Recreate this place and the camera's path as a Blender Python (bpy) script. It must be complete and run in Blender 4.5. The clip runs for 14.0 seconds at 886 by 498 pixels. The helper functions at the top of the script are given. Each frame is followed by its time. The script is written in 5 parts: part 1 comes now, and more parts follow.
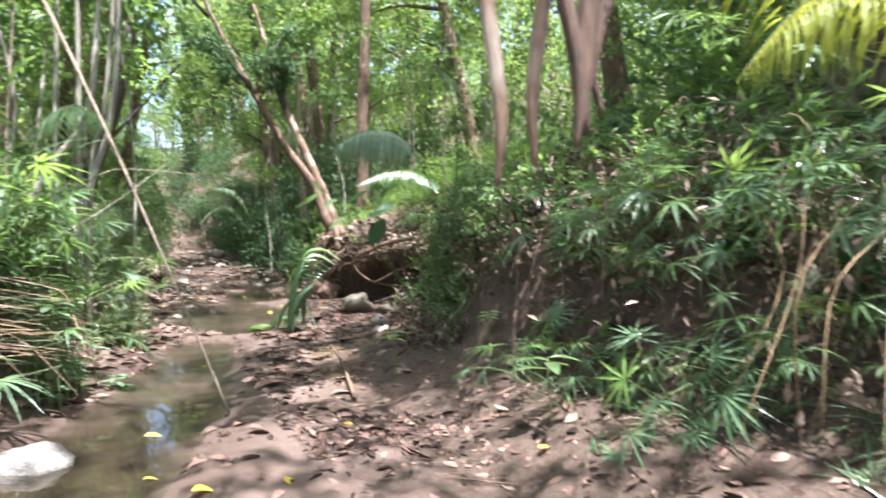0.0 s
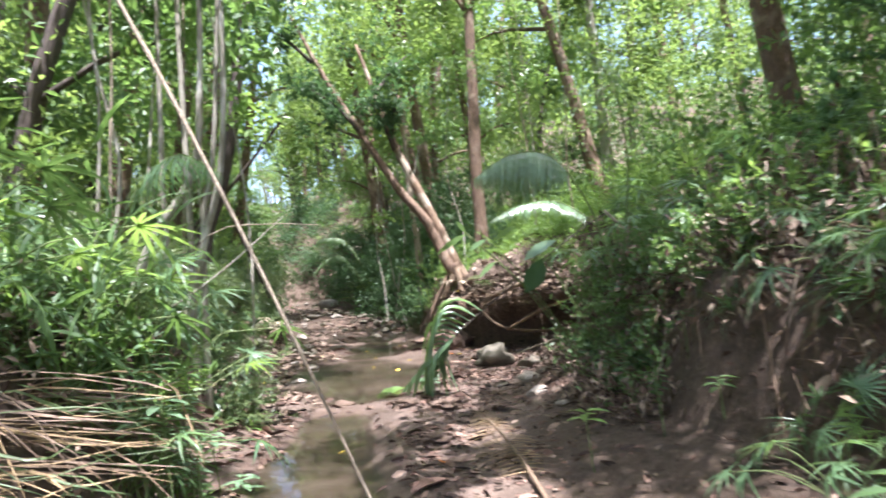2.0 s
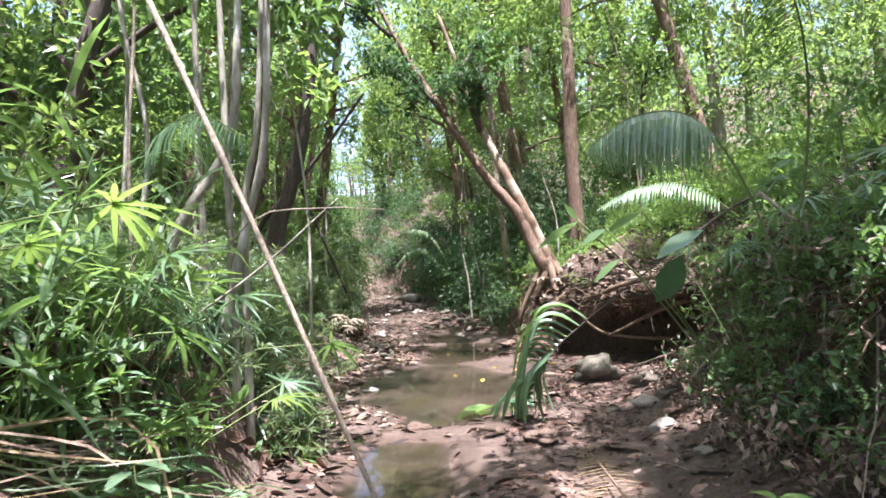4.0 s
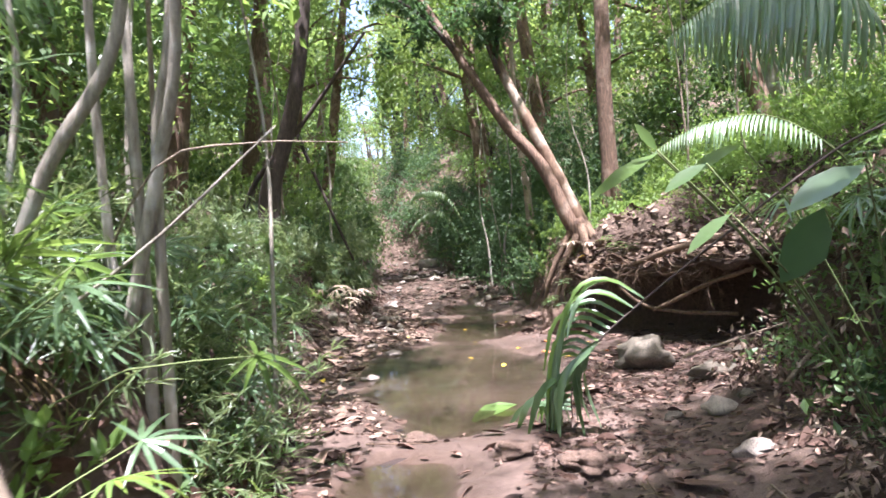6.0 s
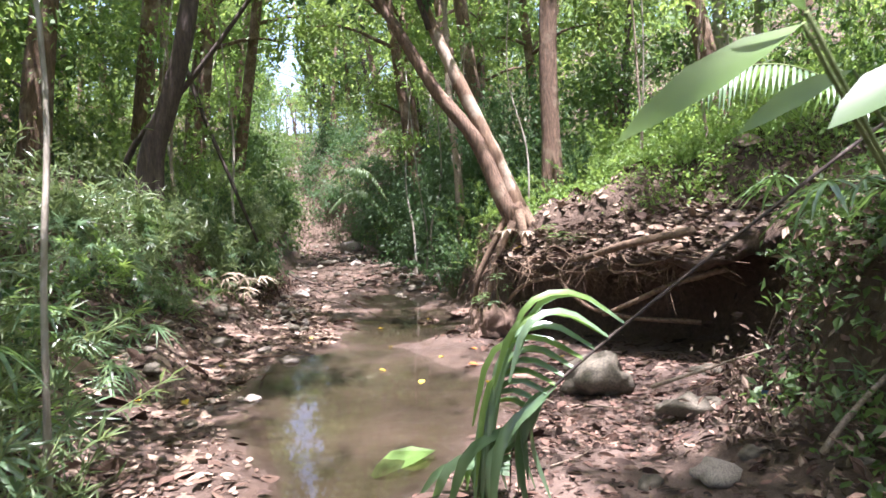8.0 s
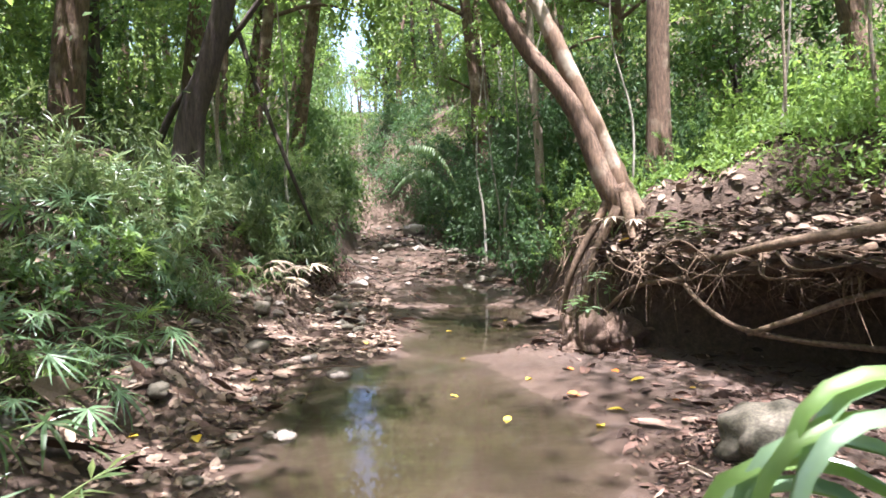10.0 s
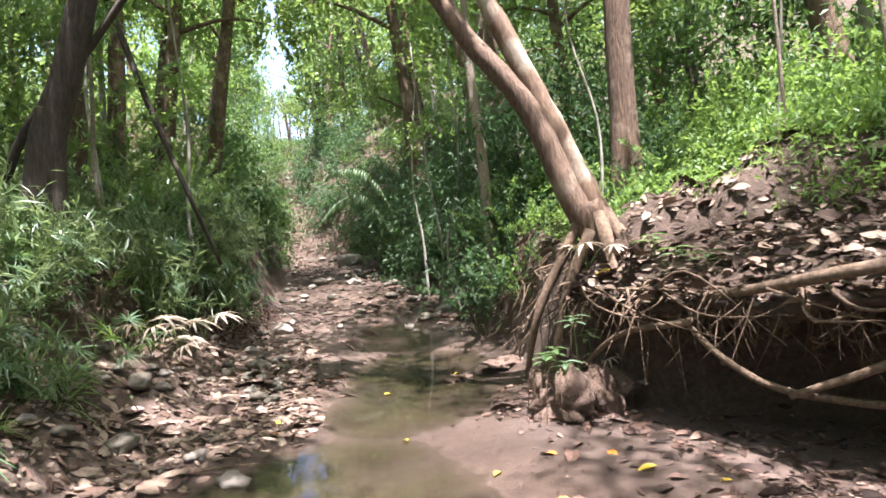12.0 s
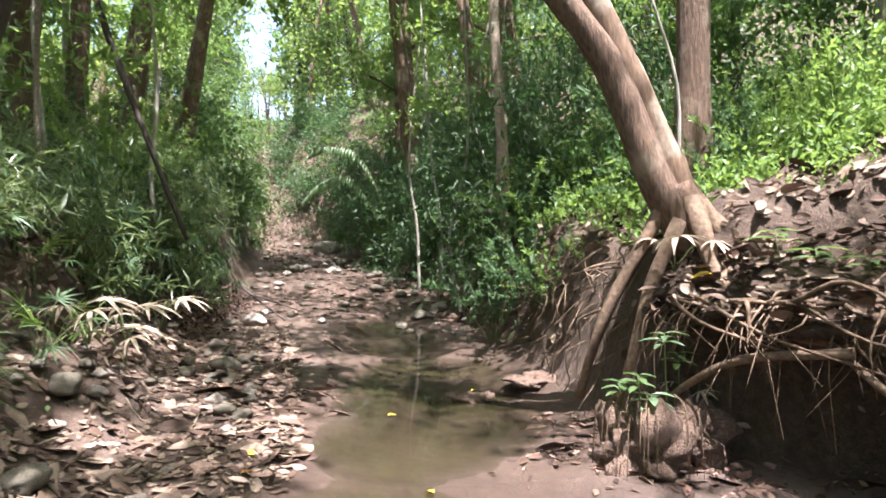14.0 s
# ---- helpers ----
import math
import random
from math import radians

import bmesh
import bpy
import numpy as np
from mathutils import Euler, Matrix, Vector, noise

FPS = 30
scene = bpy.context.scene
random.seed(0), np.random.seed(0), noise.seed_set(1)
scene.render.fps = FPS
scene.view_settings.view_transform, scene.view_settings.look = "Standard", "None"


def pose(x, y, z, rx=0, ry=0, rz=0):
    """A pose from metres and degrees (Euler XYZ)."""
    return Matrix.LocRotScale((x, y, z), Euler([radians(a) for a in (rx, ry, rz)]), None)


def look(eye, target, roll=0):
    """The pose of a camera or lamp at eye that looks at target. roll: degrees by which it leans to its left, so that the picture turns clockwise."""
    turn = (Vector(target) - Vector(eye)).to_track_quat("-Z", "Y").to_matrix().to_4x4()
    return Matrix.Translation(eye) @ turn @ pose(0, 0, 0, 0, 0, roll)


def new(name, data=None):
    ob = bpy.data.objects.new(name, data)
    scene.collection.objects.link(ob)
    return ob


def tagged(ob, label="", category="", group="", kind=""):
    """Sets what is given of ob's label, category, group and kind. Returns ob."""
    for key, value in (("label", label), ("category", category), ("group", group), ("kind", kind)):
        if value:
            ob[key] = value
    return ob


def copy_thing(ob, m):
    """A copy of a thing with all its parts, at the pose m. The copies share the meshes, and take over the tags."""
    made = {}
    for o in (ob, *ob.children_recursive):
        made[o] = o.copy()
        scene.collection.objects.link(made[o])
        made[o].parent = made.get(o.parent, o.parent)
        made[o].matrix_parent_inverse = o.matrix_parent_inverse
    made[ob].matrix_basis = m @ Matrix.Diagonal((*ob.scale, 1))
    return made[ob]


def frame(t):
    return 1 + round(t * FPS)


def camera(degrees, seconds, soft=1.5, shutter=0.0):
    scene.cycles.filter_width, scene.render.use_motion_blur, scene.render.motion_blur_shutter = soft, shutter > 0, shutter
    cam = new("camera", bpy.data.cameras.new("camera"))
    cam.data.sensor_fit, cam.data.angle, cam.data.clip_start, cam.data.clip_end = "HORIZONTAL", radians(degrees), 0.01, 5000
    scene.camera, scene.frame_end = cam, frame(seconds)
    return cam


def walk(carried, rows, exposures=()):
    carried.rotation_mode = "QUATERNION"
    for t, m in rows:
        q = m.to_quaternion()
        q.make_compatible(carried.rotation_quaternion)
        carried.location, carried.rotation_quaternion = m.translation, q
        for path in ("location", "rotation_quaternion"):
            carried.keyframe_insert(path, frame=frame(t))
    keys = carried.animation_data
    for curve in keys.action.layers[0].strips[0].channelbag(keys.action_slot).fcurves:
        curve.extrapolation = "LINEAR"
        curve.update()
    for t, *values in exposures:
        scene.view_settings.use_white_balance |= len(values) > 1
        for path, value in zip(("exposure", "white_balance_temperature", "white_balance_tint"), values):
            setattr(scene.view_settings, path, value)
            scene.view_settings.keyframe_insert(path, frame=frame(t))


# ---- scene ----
cam = camera(65.8, 14.0, 1.6, 0.3)
PATH = [
    (0, (0.546, 1.989, 1.31), (0.435, 3.986, 1.283), -0.3),
    (0.5, (0.308, 2.35, 1.318), (-0.098, 4.308, 1.356), -0.2),
    (0.9, (0.03, 2.57, 1.363), (-0.409, 4.521, 1.388), -2.9),
    (1, (0.004, 2.606, 1.367), (-0.357, 4.573, 1.387), -3.1),
    (1.5, (-0.034, 2.871, 1.378), (-0.164, 4.867, 1.348), -4.5),
    (2, (-0.139, 3.273, 1.431), (-0.539, 5.231, 1.52), -4.5),
    (2.5, (-0.32, 3.673, 1.379), (-0.954, 5.567, 1.475), -3.6),
    (2.7, (-0.352, 3.82, 1.381), (-0.99, 5.714, 1.465), -3.5),
    (4.8, (-0.735, 5.27, 1.549), (-1.387, 7.158, 1.639), -4.2),
    (5, (-0.802, 5.436, 1.536), (-1.534, 7.296, 1.606), -3.7),
    (5.5, (-0.955, 5.849, 1.524), (-1.744, 7.687, 1.522), -3.5),
    (6, (-0.968, 6.292, 1.519), (-1.673, 8.163, 1.504), -4.3),
    (6.5, (-0.992, 6.74, 1.56), (-1.659, 8.625, 1.56), -4.2),
    (7, (-1.205, 7.195, 1.529), (-1.762, 9.115, 1.488), -3.6),
    (7.2, (-1.247, 7.337, 1.532), (-1.785, 9.263, 1.464), -3.3),
    (9.3, (-1.676, 8.934, 1.569), (-2.203, 10.862, 1.481), -1.5),
    (9.5, (-1.765, 9.072, 1.576), (-2.399, 10.966, 1.467), -1.4),
    (10, (-2.029, 9.494, 1.558), (-2.713, 11.369, 1.435), -1.4),
    (10.2, (-2.106, 9.669, 1.581), (-2.726, 11.568, 1.464), -1.5),
    (10.5, (-2.219, 9.899, 1.627), (-2.876, 11.784, 1.507), -2.5),
    (11, (-2.25, 10.38, 1.621), (-2.999, 12.233, 1.537), -3.3),
    (11.5, (-2.327, 10.771, 1.602), (-2.977, 12.66, 1.527), -3.7),
    (12, (-2.509, 11.087, 1.611), (-3.025, 13.019, 1.551), -3.9),
    (12.5, (-2.734, 11.388, 1.61), (-3.31, 13.303, 1.573), -3.9),
    (13, (-2.977, 11.714, 1.595), (-3.654, 13.596, 1.604), -3.0),
    (13.5, (-3.335, 12.044, 1.533), (-3.871, 13.971, 1.539), 0.1),
    (14, (-3.349, 12.396, 1.487), (-3.781, 14.347, 1.414), -0.1),
]
EXPOSURES = [(0.0, 2.5, 5950, 17), (2.7, 2.4, 5900, 18), (5.0, 2.46, 5900, 24), (7.0, 2.48, 6050, 28), (9.5, 2.48, 6050, 21), (14.0, 2.5, 6150, 20)]
walk(cam, [(t, look(eye, target, roll)) for t, eye, target, roll in PATH], EXPOSURES)

# ---- world and sun ----
SUN_DIR = Vector((0.15, -0.22, 0.96)).normalized()
world = bpy.data.worlds.new("sky")
scene.world = world
world.use_nodes = True
wn = world.node_tree.nodes
sky = wn.new("ShaderNodeTexSky")
sky.sky_type, sky.sun_disc = "NISHITA", False
sky.sun_elevation = math.asin(SUN_DIR.z)
sky.sun_rotation = math.atan2(SUN_DIR.x, SUN_DIR.y)
sky.dust_density = 3.0
world.node_tree.links.new(sky.outputs[0], wn["Background"].inputs[0])
wn["Background"].inputs[1].default_value = 0.115
sun = new("sun", bpy.data.lights.new("sun", "SUN"))
sun.data.energy, sun.data.angle, sun.data.color = 5.0, radians(0.6), (1.0, 0.97, 0.94)
sun.matrix_world = look((0, 0, 30), Vector((0, 0, 30)) - SUN_DIR)


# ---- materials ----
def material(name, rough=0.8):
    m = bpy.data.materials.new(name)
    m.use_nodes = True
    nt = m.node_tree
    b = nt.nodes["Principled BSDF"]
    b.inputs["Roughness"].default_value = rough
    return m, nt, b


def ramp(nt, fac, stops):
    r = nt.nodes.new("ShaderNodeValToRGB")
    e = r.color_ramp.elements
    while len(e) < len(stops):
        e.new(0.5)
    for k, (p, c) in zip(e, stops):
        k.position, k.color = p, (*c, 1)
    nt.links.new(fac, r.inputs[0])
    return r.outputs[0]


def noise_tex(nt, scale, detail=5, rough=0.6, stretch=None):
    tc = nt.nodes.new("ShaderNodeTexCoord")
    n = nt.nodes.new("ShaderNodeTexNoise")
    n.inputs["Scale"].default_value, n.inputs["Detail"].default_value, n.inputs["Roughness"].default_value = scale, detail, rough
    if stretch:
        mp = nt.nodes.new("ShaderNodeMapping")
        mp.inputs["Scale"].default_value = stretch
        nt.links.new(tc.outputs["Object"], mp.inputs[0])
        nt.links.new(mp.outputs[0], n.inputs[0])
    else:
        nt.links.new(tc.outputs["Object"], n.inputs[0])
    return n.outputs[0]


def mix(nt, fac, a, b, mode="MIX"):
    m = nt.nodes.new("ShaderNodeMix")
    m.data_type, m.blend_type = "RGBA", mode
    for v, k in ((fac, 0), (a, 6), (b, 7)):
        if isinstance(v, (int, float)):
            m.inputs[k].default_value = v
        elif isinstance(v, tuple):
            m.inputs[k].default_value = (*v, 1)
        else:
            nt.links.new(v, m.inputs[k])
    return m.outputs[2]


def bump(nt, b, height, strength, dist=0.02):
    n = nt.nodes.new("ShaderNodeBump")
    n.inputs["Strength"].default_value, n.inputs["Distance"].default_value = strength, dist
    nt.links.new(height, n.inputs["Height"])
    nt.links.new(n.outputs[0], b.inputs["Normal"])


def leaf_material(name, dark, light, glow, gloss=0.45, through_part=0.4, spec=0.45):
    m, nt, b = material(name, gloss)
    geo = nt.nodes.new("ShaderNodeNewGeometry")
    info = nt.nodes.new("ShaderNodeObjectInfo")
    add = nt.nodes.new("ShaderNodeMath")
    add.operation = "ADD"
    nt.links.new(geo.outputs["Random Per Island"], add.inputs[0])
    nt.links.new(info.outputs["Random"], add.inputs[1])
    half = nt.nodes.new("ShaderNodeMath")
    half.operation = "MULTIPLY"
    half.inputs[1].default_value = 0.5
    nt.links.new(add.outputs[0], half.inputs[0])
    col = ramp(nt, half.outputs[0], [(0.1, dark), (0.6, light), (0.95, tuple(min(1, c * 1.35) for c in light))])
    col = mix(nt, 0.35, col, ramp(nt, noise_tex(nt, 9.0), [(0.3, dark), (0.7, light)]))
    nt.links.new(col, b.inputs["Base Color"])
    b.inputs["Specular IOR Level"].default_value = spec
    tr = nt.nodes.new("ShaderNodeBsdfTranslucent")
    nt.links.new(mix(nt, 0.65, col, glow), tr.inputs[0])
    ms = nt.nodes.new("ShaderNodeMixShader")
    ms.inputs[0].default_value = through_part
    nt.links.new(b.outputs[0], ms.inputs[1])
    nt.links.new(tr.outputs[0], ms.inputs[2])
    nt.links.new(ms.outputs[0], nt.nodes["Material Output"].inputs[0])
    return m


def litter_material(name, stops, through_part=0.12):
    m, nt, b = material(name, 0.7)
    geo = nt.nodes.new("ShaderNodeNewGeometry")
    col = ramp(nt, geo.outputs["Random Per Island"], stops)
    col = mix(nt, 0.5, col, ramp(nt, noise_tex(nt, 45.0), [(0.35, (0.35, 0.33, 0.3)), (0.65, (1, 1, 1))]), "MULTIPLY")
    nt.links.new(col, b.inputs["Base Color"])
    b.inputs["Specular IOR Level"].default_value = 0.18
    return m


def bark_material(name, dark, light, scale=6.0, stretch=(6, 6, 1.2), depth=0.6, lichen=None):
    m, nt, b = material(name, 0.85)
    n1 = noise_tex(nt, scale, 8, 0.65, stretch)
    col = ramp(nt, n1, [(0.3, dark), (0.7, light)])
    if lichen:
        col = mix(nt, ramp(nt, noise_tex(nt, 2.3, 4), [(0.52, (0, 0, 0)), (0.66, (0.8, 0.8, 0.8))]), col, lichen)
    nt.links.new(col, b.inputs["Base Color"])
    bump(nt, b, n1, depth, 0.03)
    return m


def stone_material(name, dark, light):
    m, nt, b = material(name, 0.8)
    n1 = noise_tex(nt, 14, 8, 0.7)
    info = nt.nodes.new("ShaderNodeObjectInfo")
    col = ramp(nt, n1, [(0.32, dark), (0.62, light)])
    col = mix(nt, 0.4, col, ramp(nt, info.outputs["Random"], [(0, (0.55, 0.5, 0.45)), (1, (1, 0.96, 0.9))]), "MULTIPLY")
    nt.links.new(col, b.inputs["Base Color"])
    bump(nt, b, n1, 0.6, 0.02)
    return m


LEAF_MID = leaf_material("leaf_green", (0.035, 0.075, 0.028), (0.095, 0.155, 0.058), (0.24, 0.4, 0.08))
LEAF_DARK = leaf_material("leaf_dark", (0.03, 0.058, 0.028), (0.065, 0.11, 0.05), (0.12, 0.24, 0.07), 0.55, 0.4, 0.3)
LEAF_YOUNG = leaf_material("leaf_young", (0.075, 0.14, 0.035), (0.15, 0.25, 0.065), (0.36, 0.52, 0.1), 0.45, 0.45)
LEAF_BAMBOO = leaf_material("leaf_bamboo", (0.055, 0.1, 0.04), (0.135, 0.185, 0.08), (0.34, 0.43, 0.14), 0.38)
LEAF_PALM = leaf_material("leaf_palm", (0.05, 0.1, 0.045), (0.11, 0.18, 0.09), (0.22, 0.38, 0.08), 0.3, 0.35, 0.65)
LEAF_CROWN = leaf_material("leaf_crown", (0.05, 0.09, 0.03), (0.12, 0.19, 0.06), (0.38, 0.52, 0.11), 0.4, 0.5)
STRAW = leaf_material("dry_straw", (0.16, 0.105, 0.055), (0.36, 0.255, 0.14), (0.4, 0.28, 0.13), 0.7, 0.2, 0.3)
PALE_DRY = leaf_material("pale_dry_leaf", (0.27, 0.215, 0.15), (0.47, 0.39, 0.29), (0.5, 0.4, 0.28), 0.7, 0.25, 0.3)
LITTER = litter_material("leaf_litter", [(0.0, (0.045, 0.028, 0.02)), (0.3, (0.095, 0.06, 0.042)), (0.5, (0.165, 0.112, 0.08)), (0.75, (0.27, 0.205, 0.15)), (1.0, (0.31, 0.235, 0.175))])
LITTER_WET = litter_material("wet_leaf_litter", [(0.0, (0.03, 0.02, 0.016)), (0.45, (0.09, 0.055, 0.04)), (0.8, (0.2, 0.12, 0.09)), (1.0, (0.33, 0.24, 0.18))])
YELLOW = leaf_material("yellow_leaf", (0.5, 0.36, 0.03), (0.72, 0.52, 0.06), (0.6, 0.45, 0.03), 0.5, 0.2)
ORANGE = leaf_material("orange_leaf", (0.5, 0.14, 0.02), (0.7, 0.25, 0.04), (0.6, 0.2, 0.02), 0.5, 0.2)
BARK_BROWN = bark_material("bark_brown", (0.04, 0.024, 0.015), (0.21, 0.13, 0.08), depth=1.0, lichen=(0.3, 0.23, 0.16))
BARK_DARK = bark_material("bark_dark", (0.03, 0.022, 0.018), (0.09, 0.065, 0.05))
BARK_PALE = bark_material("bark_pale", (0.15, 0.13, 0.095), (0.36, 0.33, 0.26), lichen=(0.5, 0.48, 0.42))
BARK_RED = bark_material("bark_red", (0.09, 0.055, 0.035), (0.21, 0.135, 0.08), lichen=(0.4, 0.34, 0.26))
POLE = bark_material("pole_bark", (0.12, 0.09, 0.06), (0.36, 0.29, 0.21), 14, (4, 4, 2), 0.6)
ROOT = bark_material("root_bark", (0.06, 0.037, 0.022), (0.21, 0.14, 0.085), 9, (3, 3, 3), 0.5)
STEM_GREEN = bark_material("green_stem", (0.07, 0.1, 0.03), (0.16, 0.2, 0.07), 12, (3, 3, 1), 0.2)
STONE = stone_material("stone", (0.12, 0.1, 0.08), (0.34, 0.3, 0.25))
STONE_PALE = stone_material("pale_stone", (0.09, 0.08, 0.07), (0.42, 0.39, 0.35))
STONE_DARK = stone_material("dark_stone", (0.05, 0.045, 0.032), (0.165, 0.145, 0.105))

# ground: sandy wet bed, dark bank earth, forest floor; the three shares are stored on the vertices
GROUND, nt, b = material("earth", 0.85)
at_bed = nt.nodes.new("ShaderNodeAttribute")
at_bed.attribute_name = "bed"
at_wet = nt.nodes.new("ShaderNodeAttribute")
at_wet.attribute_name = "wet"
n_big, n_fine = noise_tex(nt, 0.9, 6), noise_tex(nt, 18, 8, 0.7)
n_grit = noise_tex(nt, 90, 4, 0.7)
sand = ramp(nt, n_big, [(0.3, (0.125, 0.088, 0.068)), (0.5, (0.195, 0.138, 0.106)), (0.7, (0.28, 0.2, 0.158))])
earth = ramp(nt, n_fine, [(0.3, (0.055, 0.036, 0.025)), (0.55, (0.115, 0.078, 0.053)), (0.75, (0.19, 0.135, 0.095))])
sand = mix(nt, 0.55, sand, ramp(nt, n_fine, [(0.3, (0.45, 0.42, 0.4)), (0.6, (1, 1, 1))]), "MULTIPLY")
both = mix(nt, at_bed.outputs["Fac"], earth, sand)
both = mix(nt, at_wet.outputs["Fac"], both, mix(nt, 1.0, both, (0.62, 0.6, 0.58), "MULTIPLY"))
both = mix(nt, 0.35, both, ramp(nt, n_grit, [(0.35, (0.4, 0.38, 0.36)), (0.65, (1.25, 1.2, 1.15))]), "MULTIPLY")
nt.links.new(both, b.inputs["Base Color"])
nt.links.new(ramp(nt, at_wet.outputs["Fac"], [(0, (0.9, 0.9, 0.9)), (1, (0.38, 0.38, 0.38))]), b.inputs["Roughness"])
b.inputs["Specular IOR Level"].default_value = 0.4
addh = nt.nodes.new("ShaderNodeMath")
addh.operation = "ADD"
nt.links.new(n_fine, addh.inputs[0])
nt.links.new(n_grit, addh.inputs[1])
n_clod = noise_tex(nt, 5.0, 5, 0.65)
clods = nt.nodes.new("ShaderNodeMath")
clods.operation, clods.inputs[1].default_value = "MULTIPLY_ADD", 2.5
nt.links.new(n_clod, clods.inputs[0])
nt.links.new(addh.outputs[0], clods.inputs[2])
bump(nt, b, clods.outputs[0], 0.85, 0.035)

WATER, nt, b = material("muddy_water", 0.012)
nt.links.new(ramp(nt, noise_tex(nt, 0.7, 3), [(0.35, (0.02, 0.017, 0.008)), (0.65, (0.042, 0.034, 0.017))]), b.inputs["Base Color"])
b.inputs["IOR"].default_value = 1.5
at_depth = nt.nodes.new("ShaderNodeAttribute")
at_depth.attribute_name = "depth"
nt.links.new(ramp(nt, at_depth.outputs["Fac"], [(0.0, (0.22, 0.22, 0.22)), (1.0, (0.62, 0.62, 0.62))]), b.inputs["Alpha"])
bump(nt, b, noise_tex(nt, 9.0, 2), 0.007, 0.02)


# ---- mesh helpers ----
def mesh_of(name, V, F, mat, smooth=True):
    me = bpy.data.meshes.new(name)
    me.from_pydata(np.asarray(V, float).tolist(), [], F if isinstance(F, list) else F.tolist())
    if smooth:
        me.polygons.foreach_set("use_smooth", np.ones(len(me.polygons), bool))
    me.materials.append(mat)
    me.update()
    return me


def part(name, me, parent, label="", m=None):
    ob = new(name, me)
    ob.parent = parent
    if m is not None:
        ob.matrix_basis = m
    if label:
        tagged(ob, label)
    return ob


def thing(name, m, label, category, group="", kind=""):
    ob = new(name)
    ob.empty_display_size = 0.1
    ob.matrix_basis = m
    return tagged(ob, label, category, group, kind)


class Shape:
    """Collects vertices and faces."""

    def __init__(self):
        self.v, self.f, self.n = [], [], 0

    def add(self, V, F):
        self.v.append(np.asarray(V, float))
        self.f.extend([tuple(int(i) + self.n for i in q) for q in F])
        self.n += len(V)
        return self

    def mesh(self, name, mat, smooth=True):
        return mesh_of(name, np.concatenate(self.v), self.f, mat, smooth)


RNG = np.random.default_rng(7)


def smooth_path(P, n):
    """A smooth curve of n points through the points P (Catmull-Rom)."""
    P = np.asarray(P, float)
    Q = np.vstack([2 * P[0] - P[1], P, 2 * P[-1] - P[-2]])
    out = []
    for u in np.linspace(0, len(P) - 1 - 1e-6, n):
        i, f = int(u), u - int(u)
        a, b_, c, d = Q[i:i + 4]
        out.append(0.5 * (2 * b_ + (c - a) * f + (2 * a - 5 * b_ + 4 * c - d) * f * f + (3 * b_ - a - 3 * c + d) * f ** 3))
    return np.array(out)


def tube(shape, P, R, sides=8, n=None, rough=0.0, ridges=0.0, seed=0):
    """A tapered limb along P with the radii R; rough: uneven surface; ridges: fluting."""
    P = smooth_path(P, n) if n else np.asarray(P, float)
    R = np.interp(np.linspace(0, 1, len(P)), np.linspace(0, 1, len(R)), R)
    rng = np.random.default_rng(seed)
    T = np.gradient(P, axis=0)
    T /= np.linalg.norm(T, axis=1)[:, None] + 1e-9
    ref = np.array([0.31, 0.9, 0.1]) if abs(T[0][1]) < 0.8 else np.array([0.9, 0.1, 0.3])
    V = []
    a = np.linspace(0, 2 * np.pi, sides, endpoint=False)
    ph = rng.uniform(0, 6.28, 3)
    for p, t, r in zip(P, T, R):
        u = np.cross(t, ref)
        u /= np.linalg.norm(u)
        w = np.cross(t, u)
        k = 1 + ridges * (np.sin(3 * a + ph[0]) + 0.6 * np.sin(5 * a + ph[1])) + rough * rng.normal(size=sides)
        V.append(p + r * k[:, None] * (np.cos(a)[:, None] * u + np.sin(a)[:, None] * w))
    F = []
    for i in range(len(P) - 1):
        for j in range(sides):
            k = (j + 1) % sides
            F.append((i * sides + j, i * sides + k, (i + 1) * sides + k, (i + 1) * sides + j))
    F.append(tuple(range(sides))[::-1])
    F.append(tuple((len(P) - 1) * sides + j for j in range(sides)))
    return shape.add(np.concatenate(V), F)


# leaf outlines along +y, face up +z, length 1
def oval_leaf(width, fold=0.12, droop=0.15):
    w, f, d = width / 2, fold * width, droop
    return (np.array([(0, 0, 0), (-0.75 * w, 0.25, f - 0.1 * d), (-w, 0.52, f - 0.3 * d), (-0.6 * w, 0.8, f * 0.5 - 0.65 * d), (0, 1, -d),
                      (0.6 * w, 0.8, f * 0.5 - 0.65 * d), (w, 0.52, f - 0.3 * d), (0.75 * w, 0.25, f - 0.1 * d), (0, 0.35, -0.12 * d), (0, 0.7, -0.5 * d)]),
            [(0, 8, 2, 1), (8, 9, 3, 2), (9, 4, 3), (0, 7, 6, 8), (8, 6, 5, 9), (9, 5, 4)])


def small_leaf(width, fold=0.2):
    w = width / 2
    return np.array([(0, 0, 0), (-w, 0.5, fold * width), (0, 1, 0), (w, 0.45, fold * width)]), [(0, 3, 2, 1)]


def plain_leaf(width, fold=0.12, droop=0.15):
    w = width / 2
    return np.array([(0, 0, 0), (-w, 0.42, fold * width), (0, 0.5, -0.3 * droop), (w, 0.42, fold * width), (0, 1, -droop)]), [(0, 2, 4, 1), (0, 3, 4, 2)]


